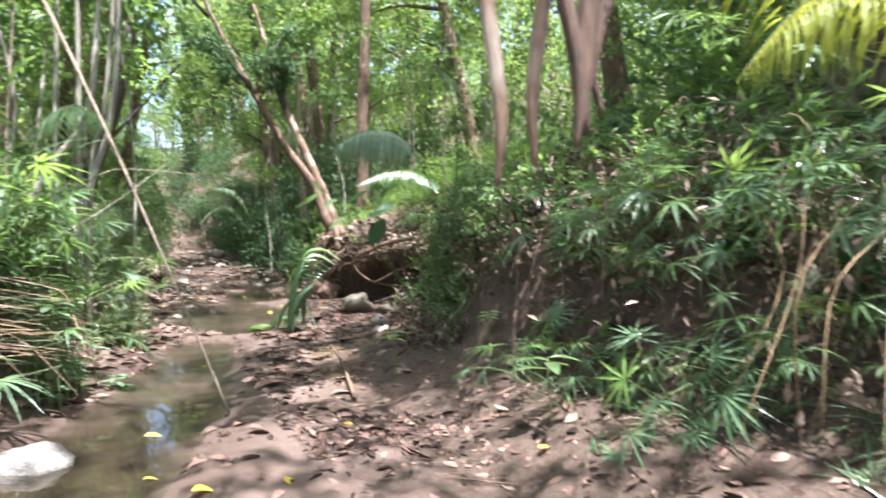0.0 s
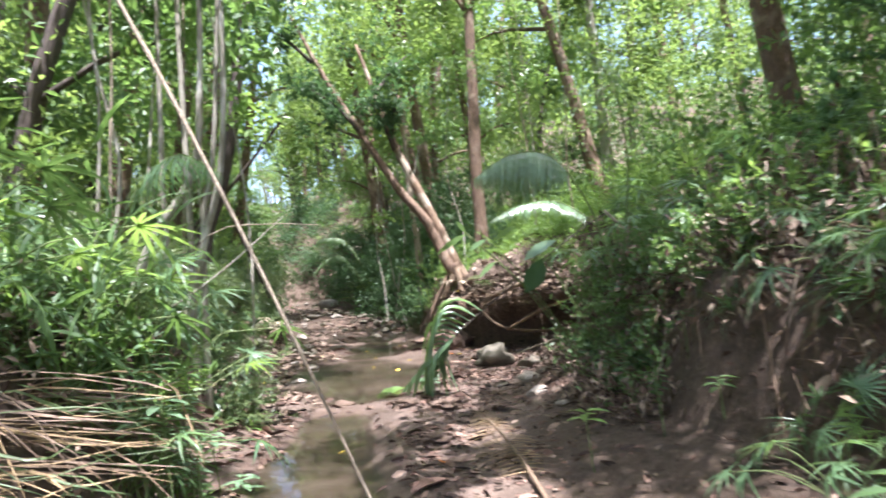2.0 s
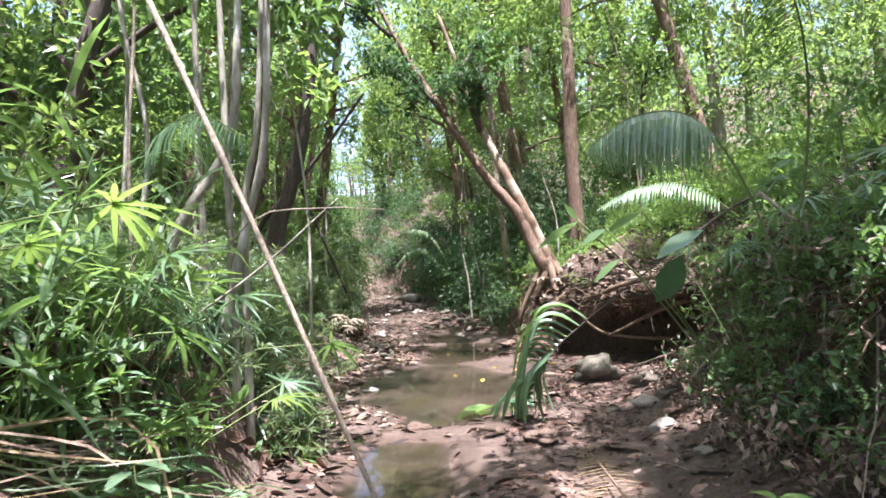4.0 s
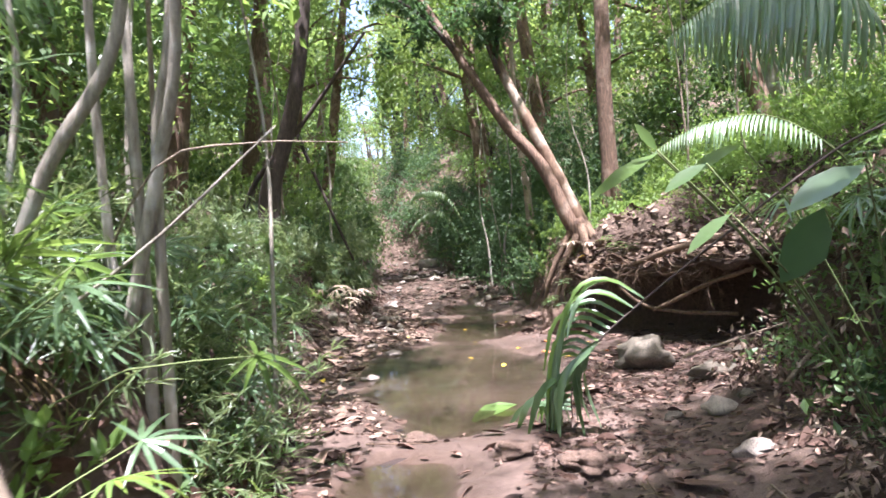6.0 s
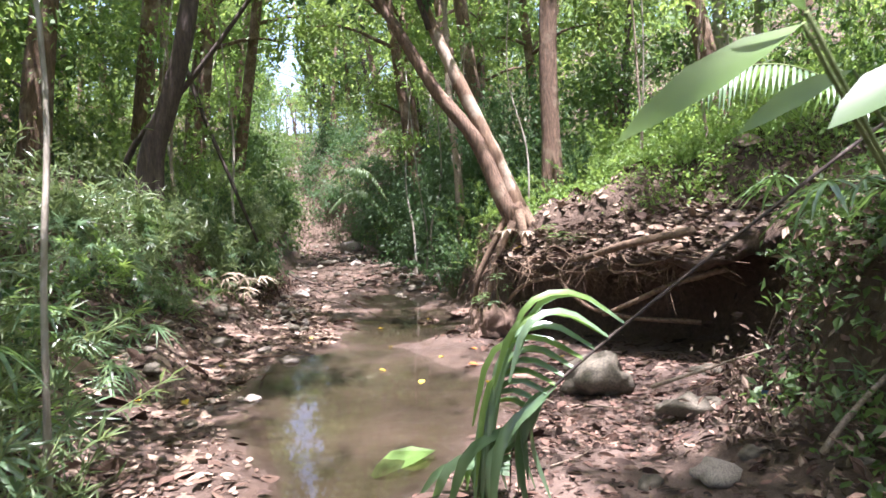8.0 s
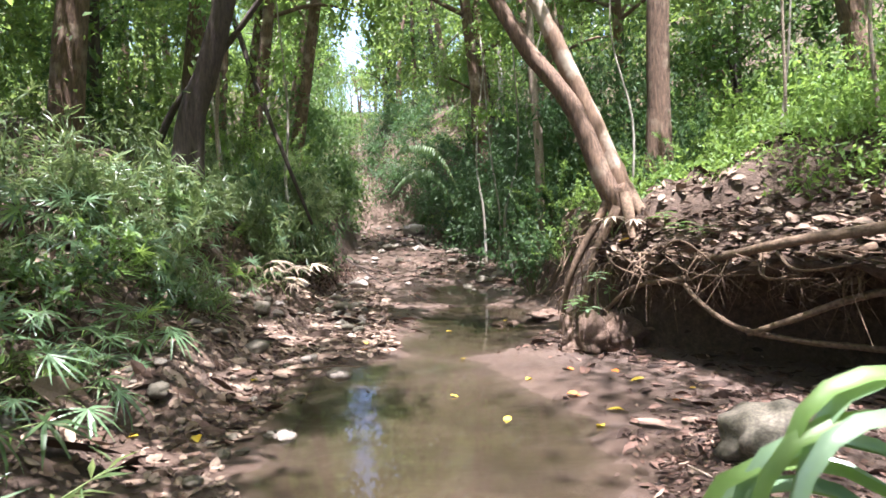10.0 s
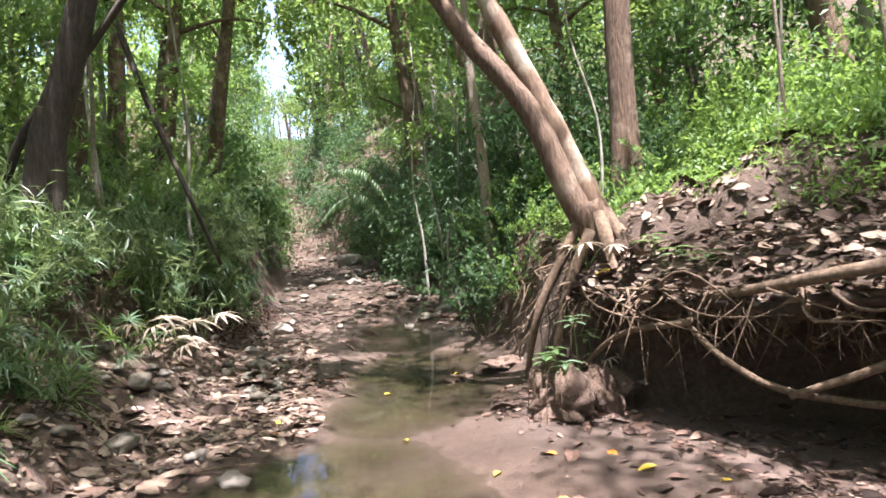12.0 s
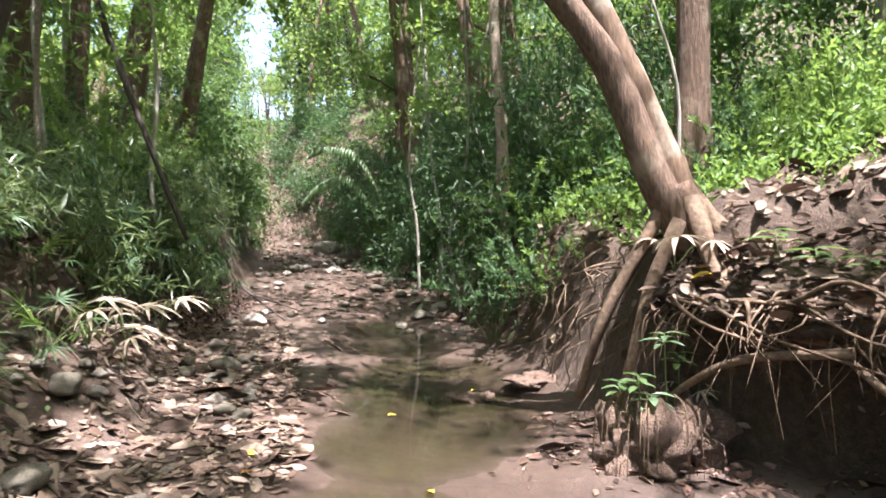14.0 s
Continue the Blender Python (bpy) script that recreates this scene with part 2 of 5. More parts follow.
def blade_leaf(width, droop=0.4, segs=4):
    V, F = [], []
    for i in range(segs + 1):
        u = i / segs
        w = width / 2 * (math.sin(math.pi * (0.12 + 0.88 * u) ** 0.8) if i < segs else 0.03)
        z, y = -droop * u * u, u * (1 - 0.25 * droop * u)
        V += [(-w, y, z + 0.25 * w), (0, y, z), (w, y, z + 0.25 * w)]
        if i:
            k = 3 * i
            F += [(k - 3, k - 2, k + 1, k), (k - 2, k - 1, k + 2, k + 1)]
    return np.array(V), F


def scatter_leaves(shape, template, places, ways, ups, sizes):
    """Adds one leaf at each place, pointing along ways with its face towards ups."""
    tv, tf = template
    P, Y, U = (np.asarray(a, float) for a in (places, ways, ups))
    S = np.asarray(sizes, float)
    Y = Y / (np.linalg.norm(Y, axis=1)[:, None] + 1e-9)
    X = np.cross(Y, U)
    X /= np.linalg.norm(X, axis=1)[:, None] + 1e-9
    Z = np.cross(X, Y)
    V = P[:, None] + S[:, None, None] * (tv[None, :, :1] * X[:, None] + tv[None, :, 1:2] * Y[:, None] + tv[None, :, 2:] * Z[:, None])
    k = len(tv)
    base = shape.n
    shape.v.append(V.reshape(-1, 3))
    for i in range(len(P)):
        o = base + i * k
        shape.f.extend([tuple(o + j for j in q) for q in tf])
    shape.n += len(P) * k
    return shape


def unit(n, rng):
    v = rng.normal(size=(n, 3))
    return v / np.linalg.norm(v, axis=1)[:, None]


# ---- the lie of the land ----
LAT = np.random.default_rng(3).random((256, 256))


def vnoise(x, y):
    x, y = np.asarray(x, float), np.asarray(y, float)
    i, j = np.floor(x).astype(int), np.floor(y).astype(int)
    f, g = x - i, y - j
    f, g = f * f * (3 - 2 * f), g * g * (3 - 2 * g)
    a, b_ = LAT[i % 256, j % 256], LAT[(i + 1) % 256, j % 256]
    c, d = LAT[i % 256, (j + 1) % 256], LAT[(i + 1) % 256, (j + 1) % 256]
    return (a * (1 - f) + b_ * f) * (1 - g) + (c * (1 - f) + d * f) * g - 0.5


def by(y, *pairs):
    return np.interp(y, pairs[0::2], pairs[1::2])


def toe_r(y):
    return by(y, -30, 6, 2, 2.6, 5, 2.0, 6, 1.5, 7, 0.95, 8.3, 0.4, 10, 0.0, 12, -0.3, 14, -0.2, 14.8, 0.3, 15.6, 0.15, 16.2, -0.5, 16.7, -1.7,
              17.1, -3.0, 18.5, -3.6, 20, -4.2, 22, -5.0, 25, -6.0, 27, -7.2, 32, -9.8, 36, -12.7, 40, -16.4, 60, -27)


def toe_l(y):
    return by(y, -30, -7, 2, -2.4, 6, -2.5, 8, -3.0, 10, -3.5, 11.5, -4.4, 13, -5.1, 15, -5.7, 17, -6.4, 19, -7.4, 21, -8.4, 22.6, -9.1, 25, -10.3,
              28, -11.6, 34, -14.4, 40, -17.6, 60, -28)


def step(v):
    v = np.clip(v, 0, 1)
    return v * v * (3 - 2 * v)


POOLS = [[(-1.5, 4.6, 0.5), (-1.8, 6.2, 0.55), (-2.2, 8, 0.5), (-2.9, 10.3, 0.35)],
         [(-3.0, 11.9, 0.6), (-3.7, 13.6, 1.25), (-4.4, 15.0, 0.95)],
         [(-4.5, 16.9, 0.75), (-5.0, 19, 0.7)], [(-5.6, 20.2, 0.55), (-6.4, 22, 0.5)]]


def pool_share(x, y):
    """1 in the middle of a pool, 0 at its shore, below 0 outside."""
    best = np.full(np.shape(x), -1.0)
    for line in POOLS:
        for (x0, y0, w0), (x1, y1, w1) in zip(line, line[1:]):
            dx, dy = x1 - x0, y1 - y0
            u = np.clip(((x - x0) * dx + (y - y0) * dy) / (dx * dx + dy * dy), 0, 1)
            d = np.hypot(x - x0 - u * dx, y - y0 - u * dy) / (w0 + u * (w1 - w0))
            best = np.maximum(best, 1 - d)
    return best


def bed_height(y):
    return by(y, -30, 0.35, 0, 0.12, 4, 0.05, 22, 0.05, 27, 0.24, 34, 0.45, 37, 0.85, 39, 1.9, 41.5, 3.9, 45, 5.2, 60, 7.5)


def land(x, y):
    x, y = np.asarray(x, float), np.asarray(y, float)
    wob = 0.35 * vnoise(x * 0.3 + 9, y * 0.8) + 0.25 * vnoise(x + 40, y * 2.1)
    dr, dl = x - toe_r(y) + wob * 0.6, toe_l(y) - x + wob * 0.6
    z = bed_height(y) + 0.05 * vnoise(x * 1.3, y * 1.3) + 0.035 * vnoise(x * 4, y * 4) + 0.025 * vnoise(x * 9, y * 9)
    pool = pool_share(x, y) + 0.3 * vnoise(x * 1.7 + 5, y * 1.7) + 0.16 * vnoise(x * 5.1, y * 5.1)
    z = z - 0.1 * step(pool * 1.1 + 0.555)
    # bank with the sun side on +x
    rw, rz = by(y, 2, 1.2, 13, 1.0, 15, 0.6, 17, 0.3), by(y, 4, 0.3, 7, 0.28, 13, 0.25, 15.5, 0.2, 16.3, 0.03)
    wh, ww = by(y, 3, 1.0, 6, 1.1, 8.5, 1.0, 11, 1.0, 14, 0.85, 16.5, 0.85, 17.1, 1.3, 18.5, 1.2, 25, 1.3), by(y, 3, 1.2, 6, 0.9, 8, 0.4, 16, 0.25, 18, 0.5, 25, 1.0)
    z = z + rz * step((dr + rw) / rw) + wh * step(dr / ww) + by(y, 15, 0.55, 17, 0.38, 24, 0.38) * np.clip(dr - ww, 0, 2.2) + 0.22 * np.clip(dr - ww - 2.2, 0, 14) + 0.1 * np.clip(dr - 18, 0, 60)
    # the other bank
    lw, lz = by(y, 9, 0.25, 11.5, 0.8, 13, 1.0, 17, 1.2, 19, 1.0, 21, 0.5, 23, 0.3), by(y, 9, 0.1, 11.5, 0.35, 14, 0.42, 18, 0.42, 21, 0.3)
    lh, lww = by(y, 9, 0.95, 11.5, 0.45, 14, 0.55, 17, 1.0, 20, 1.1, 23, 1.3), by(y, 9, 0.35, 11.5, 0.8, 17, 0.5, 23, 0.5)
    z = z + lz * step(dl / lw) + lh * step((dl - lw) / lww) + 0.45 * np.clip(dl - lw - lww, 0, 2.5) + 0.2 * np.clip(dl - lw - lww - 2.5, 0, 14) + 0.1 * np.clip(dl - 18, 0, 60)
    out = step(np.maximum(dr, dl) * 1.5)
    return z + out * (0.3 * vnoise(x * 0.9, y * 0.9) + 0.22 * vnoise(x * 3, y * 3) + 0.14 * vnoise(x * 7, y * 7))


def h(x, y):
    return float(land(x, y))


US = np.concatenate([np.linspace(-160, -30, 14), np.linspace(-27, -9, 19), np.arange(-8, 8.01, 0.09), np.linspace(9, 27, 19), np.linspace(30, 160, 14)])
YS = np.concatenate([np.linspace(-150, -10, 15), np.linspace(-8, 1, 19), np.arange(1.2, 24, 0.1), np.arange(24, 46, 0.35), np.linspace(47, 70, 20), np.linspace(78, 220, 14)])
GU, GY = np.meshgrid(US, YS)
GX = GU + (toe_r(GY) + toe_l(GY)) / 2
GZ = land(GX, GY)
nu, ny = len(US), len(YS)
idx = np.arange(nu * ny).reshape(ny, nu)
GF = np.stack([idx[:-1, :-1], idx[:-1, 1:], idx[1:, 1:], idx[1:, :-1]], -1).reshape(-1, 4)
me = mesh_of("ground", np.stack([GX, GY, GZ], -1).reshape(-1, 3), GF, GROUND)
DR, DL = GX - toe_r(GY), toe_l(GY) - GX
mud = by(GY, 4, 2.0, 8, 1.7, 10, 0.9)
bed_share = by(GY, 16, 1.0, 20, 0.6, 25, 0.1) * (1 - step((np.maximum(DR + mud, DL - 0.1)) / 0.7 + 0.6 * vnoise(GX * 1.5, GY * 1.5)))
me.attributes.new("bed", "FLOAT", "POINT").data.foreach_set("value", bed_share.reshape(-1).astype(np.float32))
me.attributes.new("wet", "FLOAT", "POINT").data.foreach_set("value", step(pool_share(GX, GY) * 1.0 + 1.25).reshape(-1).astype(np.float32))
tagged(new("ground", me), "brown muddy stream bed between steep earth banks and forest floor", "ground", kind="structure")

# still water in the hollows of the bed
WS, WY = np.meshgrid(np.linspace(0, 1, 44), np.arange(2.0, 24.0, 0.12))
WX = (toe_l(WY) - 0.15) * (1 - WS) + (toe_r(WY) - 0.2) * WS
idx = np.arange(WX.size).reshape(WX.shape)
me = mesh_of("water", np.stack([WX, WY, np.zeros_like(WX)], -1).reshape(-1, 3), np.stack([idx[:-1, :-1], idx[:-1, 1:], idx[1:, 1:], idx[1:, :-1]], -1).reshape(-1, 4), WATER)
me.attributes.new("depth", "FLOAT", "POINT").data.foreach_set("value", np.clip(-land(WX, WY) / 0.06, 0, 1).reshape(-1).astype(np.float32))
tagged(new("water", me), "shallow brown puddle water lying on the sandy bed", "water", kind="structure")

# ---- trees ----
def crown_mesh(name, centres, n, size, mat, seed, width=0.45):
    """Leaves in uneven clumps round the ends of the limbs."""
    rng = np.random.default_rng(seed)
    C = np.asarray(centres, float)
    k = rng.integers(0, len(C), n)
    sub = rng.normal(size=(len(C) * 7, 3)) * np.array([0.55, 0.55, 0.32])
    which = k * 7 + rng.integers(0, 7, n)
    P = C[k, :3] + C[k, 3:4] * (sub[which] + rng.normal(size=(n, 3)) * 0.2)
    way = unit(n, rng) + np.array([0, 0, -0.45])
    up = unit(n, rng) * 0.7 + np.array([0, 0, 1])
    s = Shape()
    scatter_leaves(s, small_leaf(width), P, way, up, rng.uniform(0.65, 1.3, n) * size)
    return s.mesh(name, mat, False)


def make_tree(m, height, radius, seed, bark, leaf, label, leaves=3500, lean=0.1, first=0.42, spread=1.6, leaf_size=0.16, name="tree"):
    rng = np.random.default_rng(seed)
    t = thing(name, m, label, "tree")
    bend = rng.normal(size=2) * lean * height
    path = [(0, 0, -0.3), (bend[0] * 0.1, bend[1] * 0.1, height * 0.3), (bend[0] * 0.4, bend[1] * 0.4, height * 0.65), (bend[0], bend[1], height)]
    s = Shape()
    tube(s, path, [radius * 1.45, radius, radius * 0.8, radius * 0.25], 9, 14, 0.03, 0.05, seed)
    part("trunk", s.mesh("trunk", bark), t)
    P = smooth_path(path, 30)
    cen = [(*P[-1], spread * 0.6)]
    for i in range(7):
        u = rng.uniform(first, 0.95)
        a = P[int(u * 29)]
        ang = i * 2.4 + rng.uniform(-0.5, 0.5)
        ln = spread * rng.uniform(0.7, 1.25) * (1.25 - 0.5 * u)
        e = a + np.array([math.cos(ang) * ln, math.sin(ang) * ln, ln * rng.uniform(0.15, 0.7)])
        mid = (a + e) / 2 + np.array([0, 0, 0.12 * ln])
        s = Shape()
        tube(s, [a, mid, e], [radius * 0.42, radius * 0.28, radius * 0.08], 6, 7, 0.04, 0, seed + i)
        part("limb", s.mesh("limb", bark), t)
        cen += [(*e, spread * rng.uniform(0.5, 0.8)), (*((mid + e) / 2), spread * 0.5)]
    part("crown", crown_mesh("crown", cen, leaves, leaf_size, leaf, seed), t, "uneven leafy crown")
    return t


def stand(x, y, rz=0.0, sink=0.05, s=1.0, tx=0.0, ty=0.0):
    m = pose(x, y, h(x, y) - sink, tx, ty, rz)
    return m @ Matrix.Scale(s, 4) if s != 1 else m


def copy_scaled(ob, m, s):
    c = copy_thing(ob, m)
    c.scale = (s, s, s)
    return c


BASES = [make_tree(stand(-6.5, 2.0), 9.5, 0.13, 11, BARK_PALE, LEAF_CROWN, "slender pale forest tree with an airy green crown", 5600, leaf_size=0.19, first=0.3),
         make_tree(stand(6.0, 5.0), 10.5, 0.16, 12, BARK_BROWN, LEAF_CROWN, "brown forest tree with a broad green crown", 6500, spread=2.1, leaf_size=0.2, first=0.35),
         make_tree(stand(-11.0, 13.0), 8.5, 0.1, 13, BARK_DARK, LEAF_MID, "dark slim tree with dense green leaves", 5600, first=0.22, leaf_size=0.18),
         make_tree(stand(1.5, 24.0), 7.5, 0.09, 14, BARK_PALE, LEAF_YOUNG, "thin young tree with light green leaves", 5000, first=0.2, leaf_size=0.17)]
FARS = [make_tree(stand(16, 40), 10.0, 0.15, 15, BARK_BROWN, LEAF_CROWN, "forest tree of the valley side with a full green crown", 1900, leaf_size=0.3, first=0.2, spread=2.2),
        make_tree(stand(-32, 36), 9.0, 0.12, 16, BARK_DARK, LEAF_MID, "dark-stemmed tree of the valley side", 1800, leaf_size=0.3, first=0.15, spread=2.0)]
# taller trees added so their crowns meet above the stream and shade the bed
SHADE_TREE = make_tree(stand(4.2, 13.0), 11.5, 0.17, 17, BARK_BROWN, LEAF_CROWN, "tall brown forest tree added to shade the stream with its crown", 5600, leaf_size=0.19, first=0.5, spread=3.0)
rng = np.random.default_rng(22)
for x, y in ((4.6, 3.5), (-5.6, 4.2), (3.6, 8.0), (3.1, 14.0), (-6.0, 29.5), (-15.8, 28.5), (-14.0, 17.5), (0.6, 21.6), (-11.8, 21.0), (3.5, 27.0), (-18.5, 25.0), (5.2, -2.0), (-5.5, -1.5), (-4.6, 25.6), (-13.4, 24.0), (-8.6, 33.0), (-17.6, 33.5), (-10.6, 17.0), (-9.0, 12.8), (-13.4, 27.5), (-8.0, 30.5)):
    side = 1 if x > (toe_r(y) + toe_l(y)) / 2 else -1
    copy_scaled(SHADE_TREE, pose(x, y, h(x, y) - 0.1, rng.normal() * 3, -side * rng.uniform(5, 13), 0) @ pose(0, 0, 0, 0, 0, rng.uniform(0, 360)), rng.uniform(0.85, 1.1))
rng = np.random.default_rng(21)
taken = [(-2.8, 17.2, 1.6), (-2.4, 19.3, 1.2), (-8.1, 17, 1.5), (-4.5, 21.4, 1.0)]
count = 0
while count < 96:
    y = rng.uniform(-14, 62)
    side = rng.choice([-1, 1])
    d = 2.2 + rng.exponential(6.5)
    x = (toe_r(y) + d) if side > 0 else (toe_l(y) - d)
    if abs(x) > 45 or any(math.hypot(x - a, y - b_) < r for a, b_, r in taken):
        continue
    if side > 0 and 15 < y < 22 and d < 4.5:
        continue
    if y > 15 and -0.585 < (x + 2.3) / (y - 10.4) < -0.47:
        continue
    if y > 22 and d < 4.0 and rng.random() < 0.25:
        continue
    if y < 8 and d < 3.2 or (8 < y < 16 and side > 0 and d < 3.2):
        continue
    taken.append((x, y, 1.5))
    ob = BASES[int(rng.integers(0, 4))] if d < 8 and y < 40 else FARS[int(rng.integers(0, 2))]
    s_ = rng.uniform(0.75, 1.25)
    copy_scaled(ob, pose(x, y, h(x, y) - 0.1, rng.normal() * 3, -side * rng.uniform(0, 9) * (d < 7), 0) @ pose(0, 0, 0, 0, 0, rng.uniform(0, 360)), s_)
    count += 1

# far trees closing the valley
for i in range(76):
    a = rng.uniform(-0.95, 0.75) if i < 50 else rng.uniform(-0.5, -0.3)
    d = rng.uniform(46, 75)
    x, y = -6 + d * math.sin(a), 6 + d * math.cos(a)
    open_sky = -0.565 < (x + 2.3) / (y - 10.4) < -0.485
    copy_scaled(FARS[int(rng.integers(0, 2))], stand(x, y, rng.uniform(0, 360), 0.2), rng.uniform(0.4, 0.55) if open_sky else rng.uniform(0.9, 1.4))

# leaning twin-stemmed tree over the stream, with its roots
lean = thing("leaning_tree", pose(0, 0, 0), "twin-stemmed reddish-brown tree leaning from the undercut bank", "tree")
s = Shape()
tube(s, [(-2.3, 17.5, 0.3), (-2.46, 17.42, 0.8), (-2.58, 17.36, 1.15), (-2.7, 17.34, 1.5), (-2.8, 17.35, 1.75)], [0.3, 0.27, 0.21, 0.16, 0.1], 14, 18, 0.04, 0.12, 1)
part("trunk", s.mesh("trunk", BARK_BROWN), lean)
s = Shape()
tube(s, [(-2.62, 17.3, 1.2), (-2.94, 17.28, 1.78), (-3.3, 17.3, 2.66), (-3.85, 17.3, 3.4), (-4.4, 17.3, 4.35), (-5.3, 17.3, 5.95), (-6.1, 17.4, 7.6)], [0.125, 0.112, 0.1, 0.088, 0.075, 0.06, 0.03], 14, 38, 0.04, 0.09, 2)
part("stem", s.mesh("stem", BARK_BROWN), lean)
s = Shape()
tube(s, [(-2.54, 17.44, 1.25), (-2.8, 17.43, 1.8), (-3.14, 17.48, 2.6), (-3.5, 17.5, 3.42), (-3.85, 17.55, 4.2), (-4.2, 17.6, 5.2), (-4.7, 17.7, 6.8)], [0.13, 0.12, 0.108, 0.095, 0.08, 0.065, 0.03], 14, 38, 0.04, 0.09, 3)
part("stem", s.mesh("stem", BARK_RED), lean)
cen = []
for i, (a, e) in enumerate([((-4.6, 17.3, 4.7), (-5.4, 16.6, 5.6)), ((-4.0, 17.55, 4.6), (-3.6, 17.0, 5.6)), ((-5.0, 17.3, 5.4), (-6.2, 17.8, 6.0)),
                            ((-4.3, 17.6, 5.6), (-3.6, 18.2, 6.6)), ((-5.6, 17.3, 6.4), (-6.6, 16.6, 7.2)), ((-3.95, 17.5, 4.3), (-4.3, 17.1, 5.3)), ((-4.9, 17.3, 5.2), (-5.6, 17.4, 5.0))]):
    s = Shape()
    mid = (np.array(a) + e) / 2 + (0, 0, 0.12)
    tube(s, [a, mid, e], [0.05, 0.035, 0.01], 6, 8, 0.04, 0, 30 + i)
    part("limb", s.mesh("limb", BARK_DARK), lean)
    cen += [(*e, 0.55), (*mid, 0.35)]
part("crown", crown_mesh("crown", cen + [(-6.1, 17.4, 7.6, 0.9), (-4.7, 17.7, 6.9, 0.9)], 4200, 0.13, LEAF_DARK, 77), lean, "dark glossy leaves on drooping twigs")


def root(parent, P, r0, r1, seed, n=14, name="root"):
    s = Shape()
    tube(s, P, [r0, (r0 + r1) / 2, r1], 7, n, 0.06, 0.06, seed)
    return part(name, s.mesh(name, ROOT), parent)


root(lean, [(-2.95, 17.0, 1.02), (-2.5, 16.62, 0.95), (-2.1, 16.25, 0.99), (-1.7, 15.75, 1.1), (-1.3, 15.2, 1.24), (-0.7, 14.9, 1.36)], 0.024, 0.046, 1)
root(lean, [(-2.7, 16.9, 1.0), (-2.2, 16.4, 0.86), (-1.5, 15.7, 1.0), (-0.8, 15.1, 1.2)], 0.024, 0.036, 2)
root(lean, [(-2.2, 16.4, 0.93), (-2.0, 15.95, 0.69), (-1.7, 15.7, 0.5), (-1.3, 15.6, 0.42), (-0.6, 15.5, 0.38)], 0.02, 0.03, 3)
root(lean, [(-1.6, 15.6, 0.45), (-1.3, 15.45, 0.6), (-0.9, 15.3, 0.8), (-0.4, 15.0, 0.98)], 0.022, 0.034, 4)
root(lean, [(-3.2, 17.0, 0.2), (-3.1, 16.95, 0.65), (-2.98, 17.05, 1.1), (-2.8, 17.2, 1.5)], 0.03, 0.06, 5)
root(lean, [(-3.45, 17.35, 0.25), (-3.3, 17.2, 0.8), (-3.0, 17.25, 1.4), (-2.85, 17.3, 1.7)], 0.025, 0.06, 6)
root(lean, [(-2.72, 17.24, 1.65), (-2.62, 17.0, 1.25), (-2.5, 16.8, 1.05), (-2.3, 16.6, 0.85)], 0.07, 0.035, 8)
root(lean, [(-2.66, 17.3, 1.6), (-2.4, 17.1, 1.3), (-2.1, 16.95, 1.18), (-1.6, 16.9, 1.1)], 0.075, 0.04, 9)
root(lean, [(-2.6, 17.4, 1.5), (-2.2, 17.4, 1.3), (-1.7, 17.5, 1.25), (-1.2, 17.7, 1.2)], 0.075, 0.04, 10)
root(lean, [(-3.0, 16.9, 0.3), (-2.6, 16.5, 0.7), (-2.1, 16.1, 0.85)], 0.02, 0.03, 7)
rng = np.random.default_rng(6)
for i in range(46):
    u = rng.random()
    x, y, z = -3.0 + 2.2 * u, 16.9 - 1.9 * u, 1.0 + 0.15 * u
    a = rng.uniform(-0.9, 0.5)
    L = rng.uniform(0.5, 1.3)
    P = [(x, y, z + 0.02), (x + L * 0.35 * math.cos(a) + rng.normal() * 0.08, y + L * 0.35 * math.sin(a) - 0.05, z - 0.05 + rng.normal() * 0.08), (x + L * math.cos(a), y + L * math.sin(a) * 0.8, z - rng.uniform(-0.1, 0.35))]
    root(lean, P, rng.uniform(0.006, 0.016), 0.005, 500 + i, 10)
rng = np.random.default_rng(5)
for i in range(170):
    u = rng.random()
    x, y = -3.0 + 2.3 * u + rng.normal() * 0.08, 16.85 - 1.75 * u + rng.normal() * 0.08
    z = 0.95 + 0.15 * u
    L = rng.uniform(0.1, 0.42) if i % 6 else rng.uniform(0.4, 0.75)
    dx, dy = rng.normal(size=2) * 0.16
    root(lean, [(x + 0.1, y + 0.12, z + 0.05), (x, y, z - 0.3 * L), (x + dx, y + dy, z - L * 0.98)], rng.uniform(0.003, 0.009), 0.002, 40 + i, 6, "rootlet")

# overhanging lip of earth above the hollow in the bank
NX, NY = 40, 16
top, low = [], []
for i in range(NX):
    u = i / (NX - 1)
    ex, ey = -3.05 + 2.55 * u, 16.95 - 2.2 * u
    for j in range(NY):
        v = j / (NY - 1)
        x = ex + v * 1.25 + 0.10 * float(vnoise(i * 0.45, 3.3)) * (1 - v)
        y = ey + v * 0.95
        zt = 0.98 + 0.22 * u + 0.42 * v + 0.24 * (1 - u) * float(step(v * 3.5)) + 0.10 * float(vnoise(x * 3, y * 3)) - 0.10 * (1 - v) ** 4
        top.append((x, y, zt))
        low.append((x + 0.04, y + 0.04, zt - 0.06 - 0.22 * min(1, v * 3) - 0.12 * float(vnoise(x * 5, y * 5))))
N = NX * NY
F = []
for i in range(NX - 1):
    for j in range(NY - 1):
        a = i * NY + j
        F += [(a, a + NY, a + NY + 1, a + 1), (N + a, N + a + 1, N + a + NY + 1, N + a + NY)]
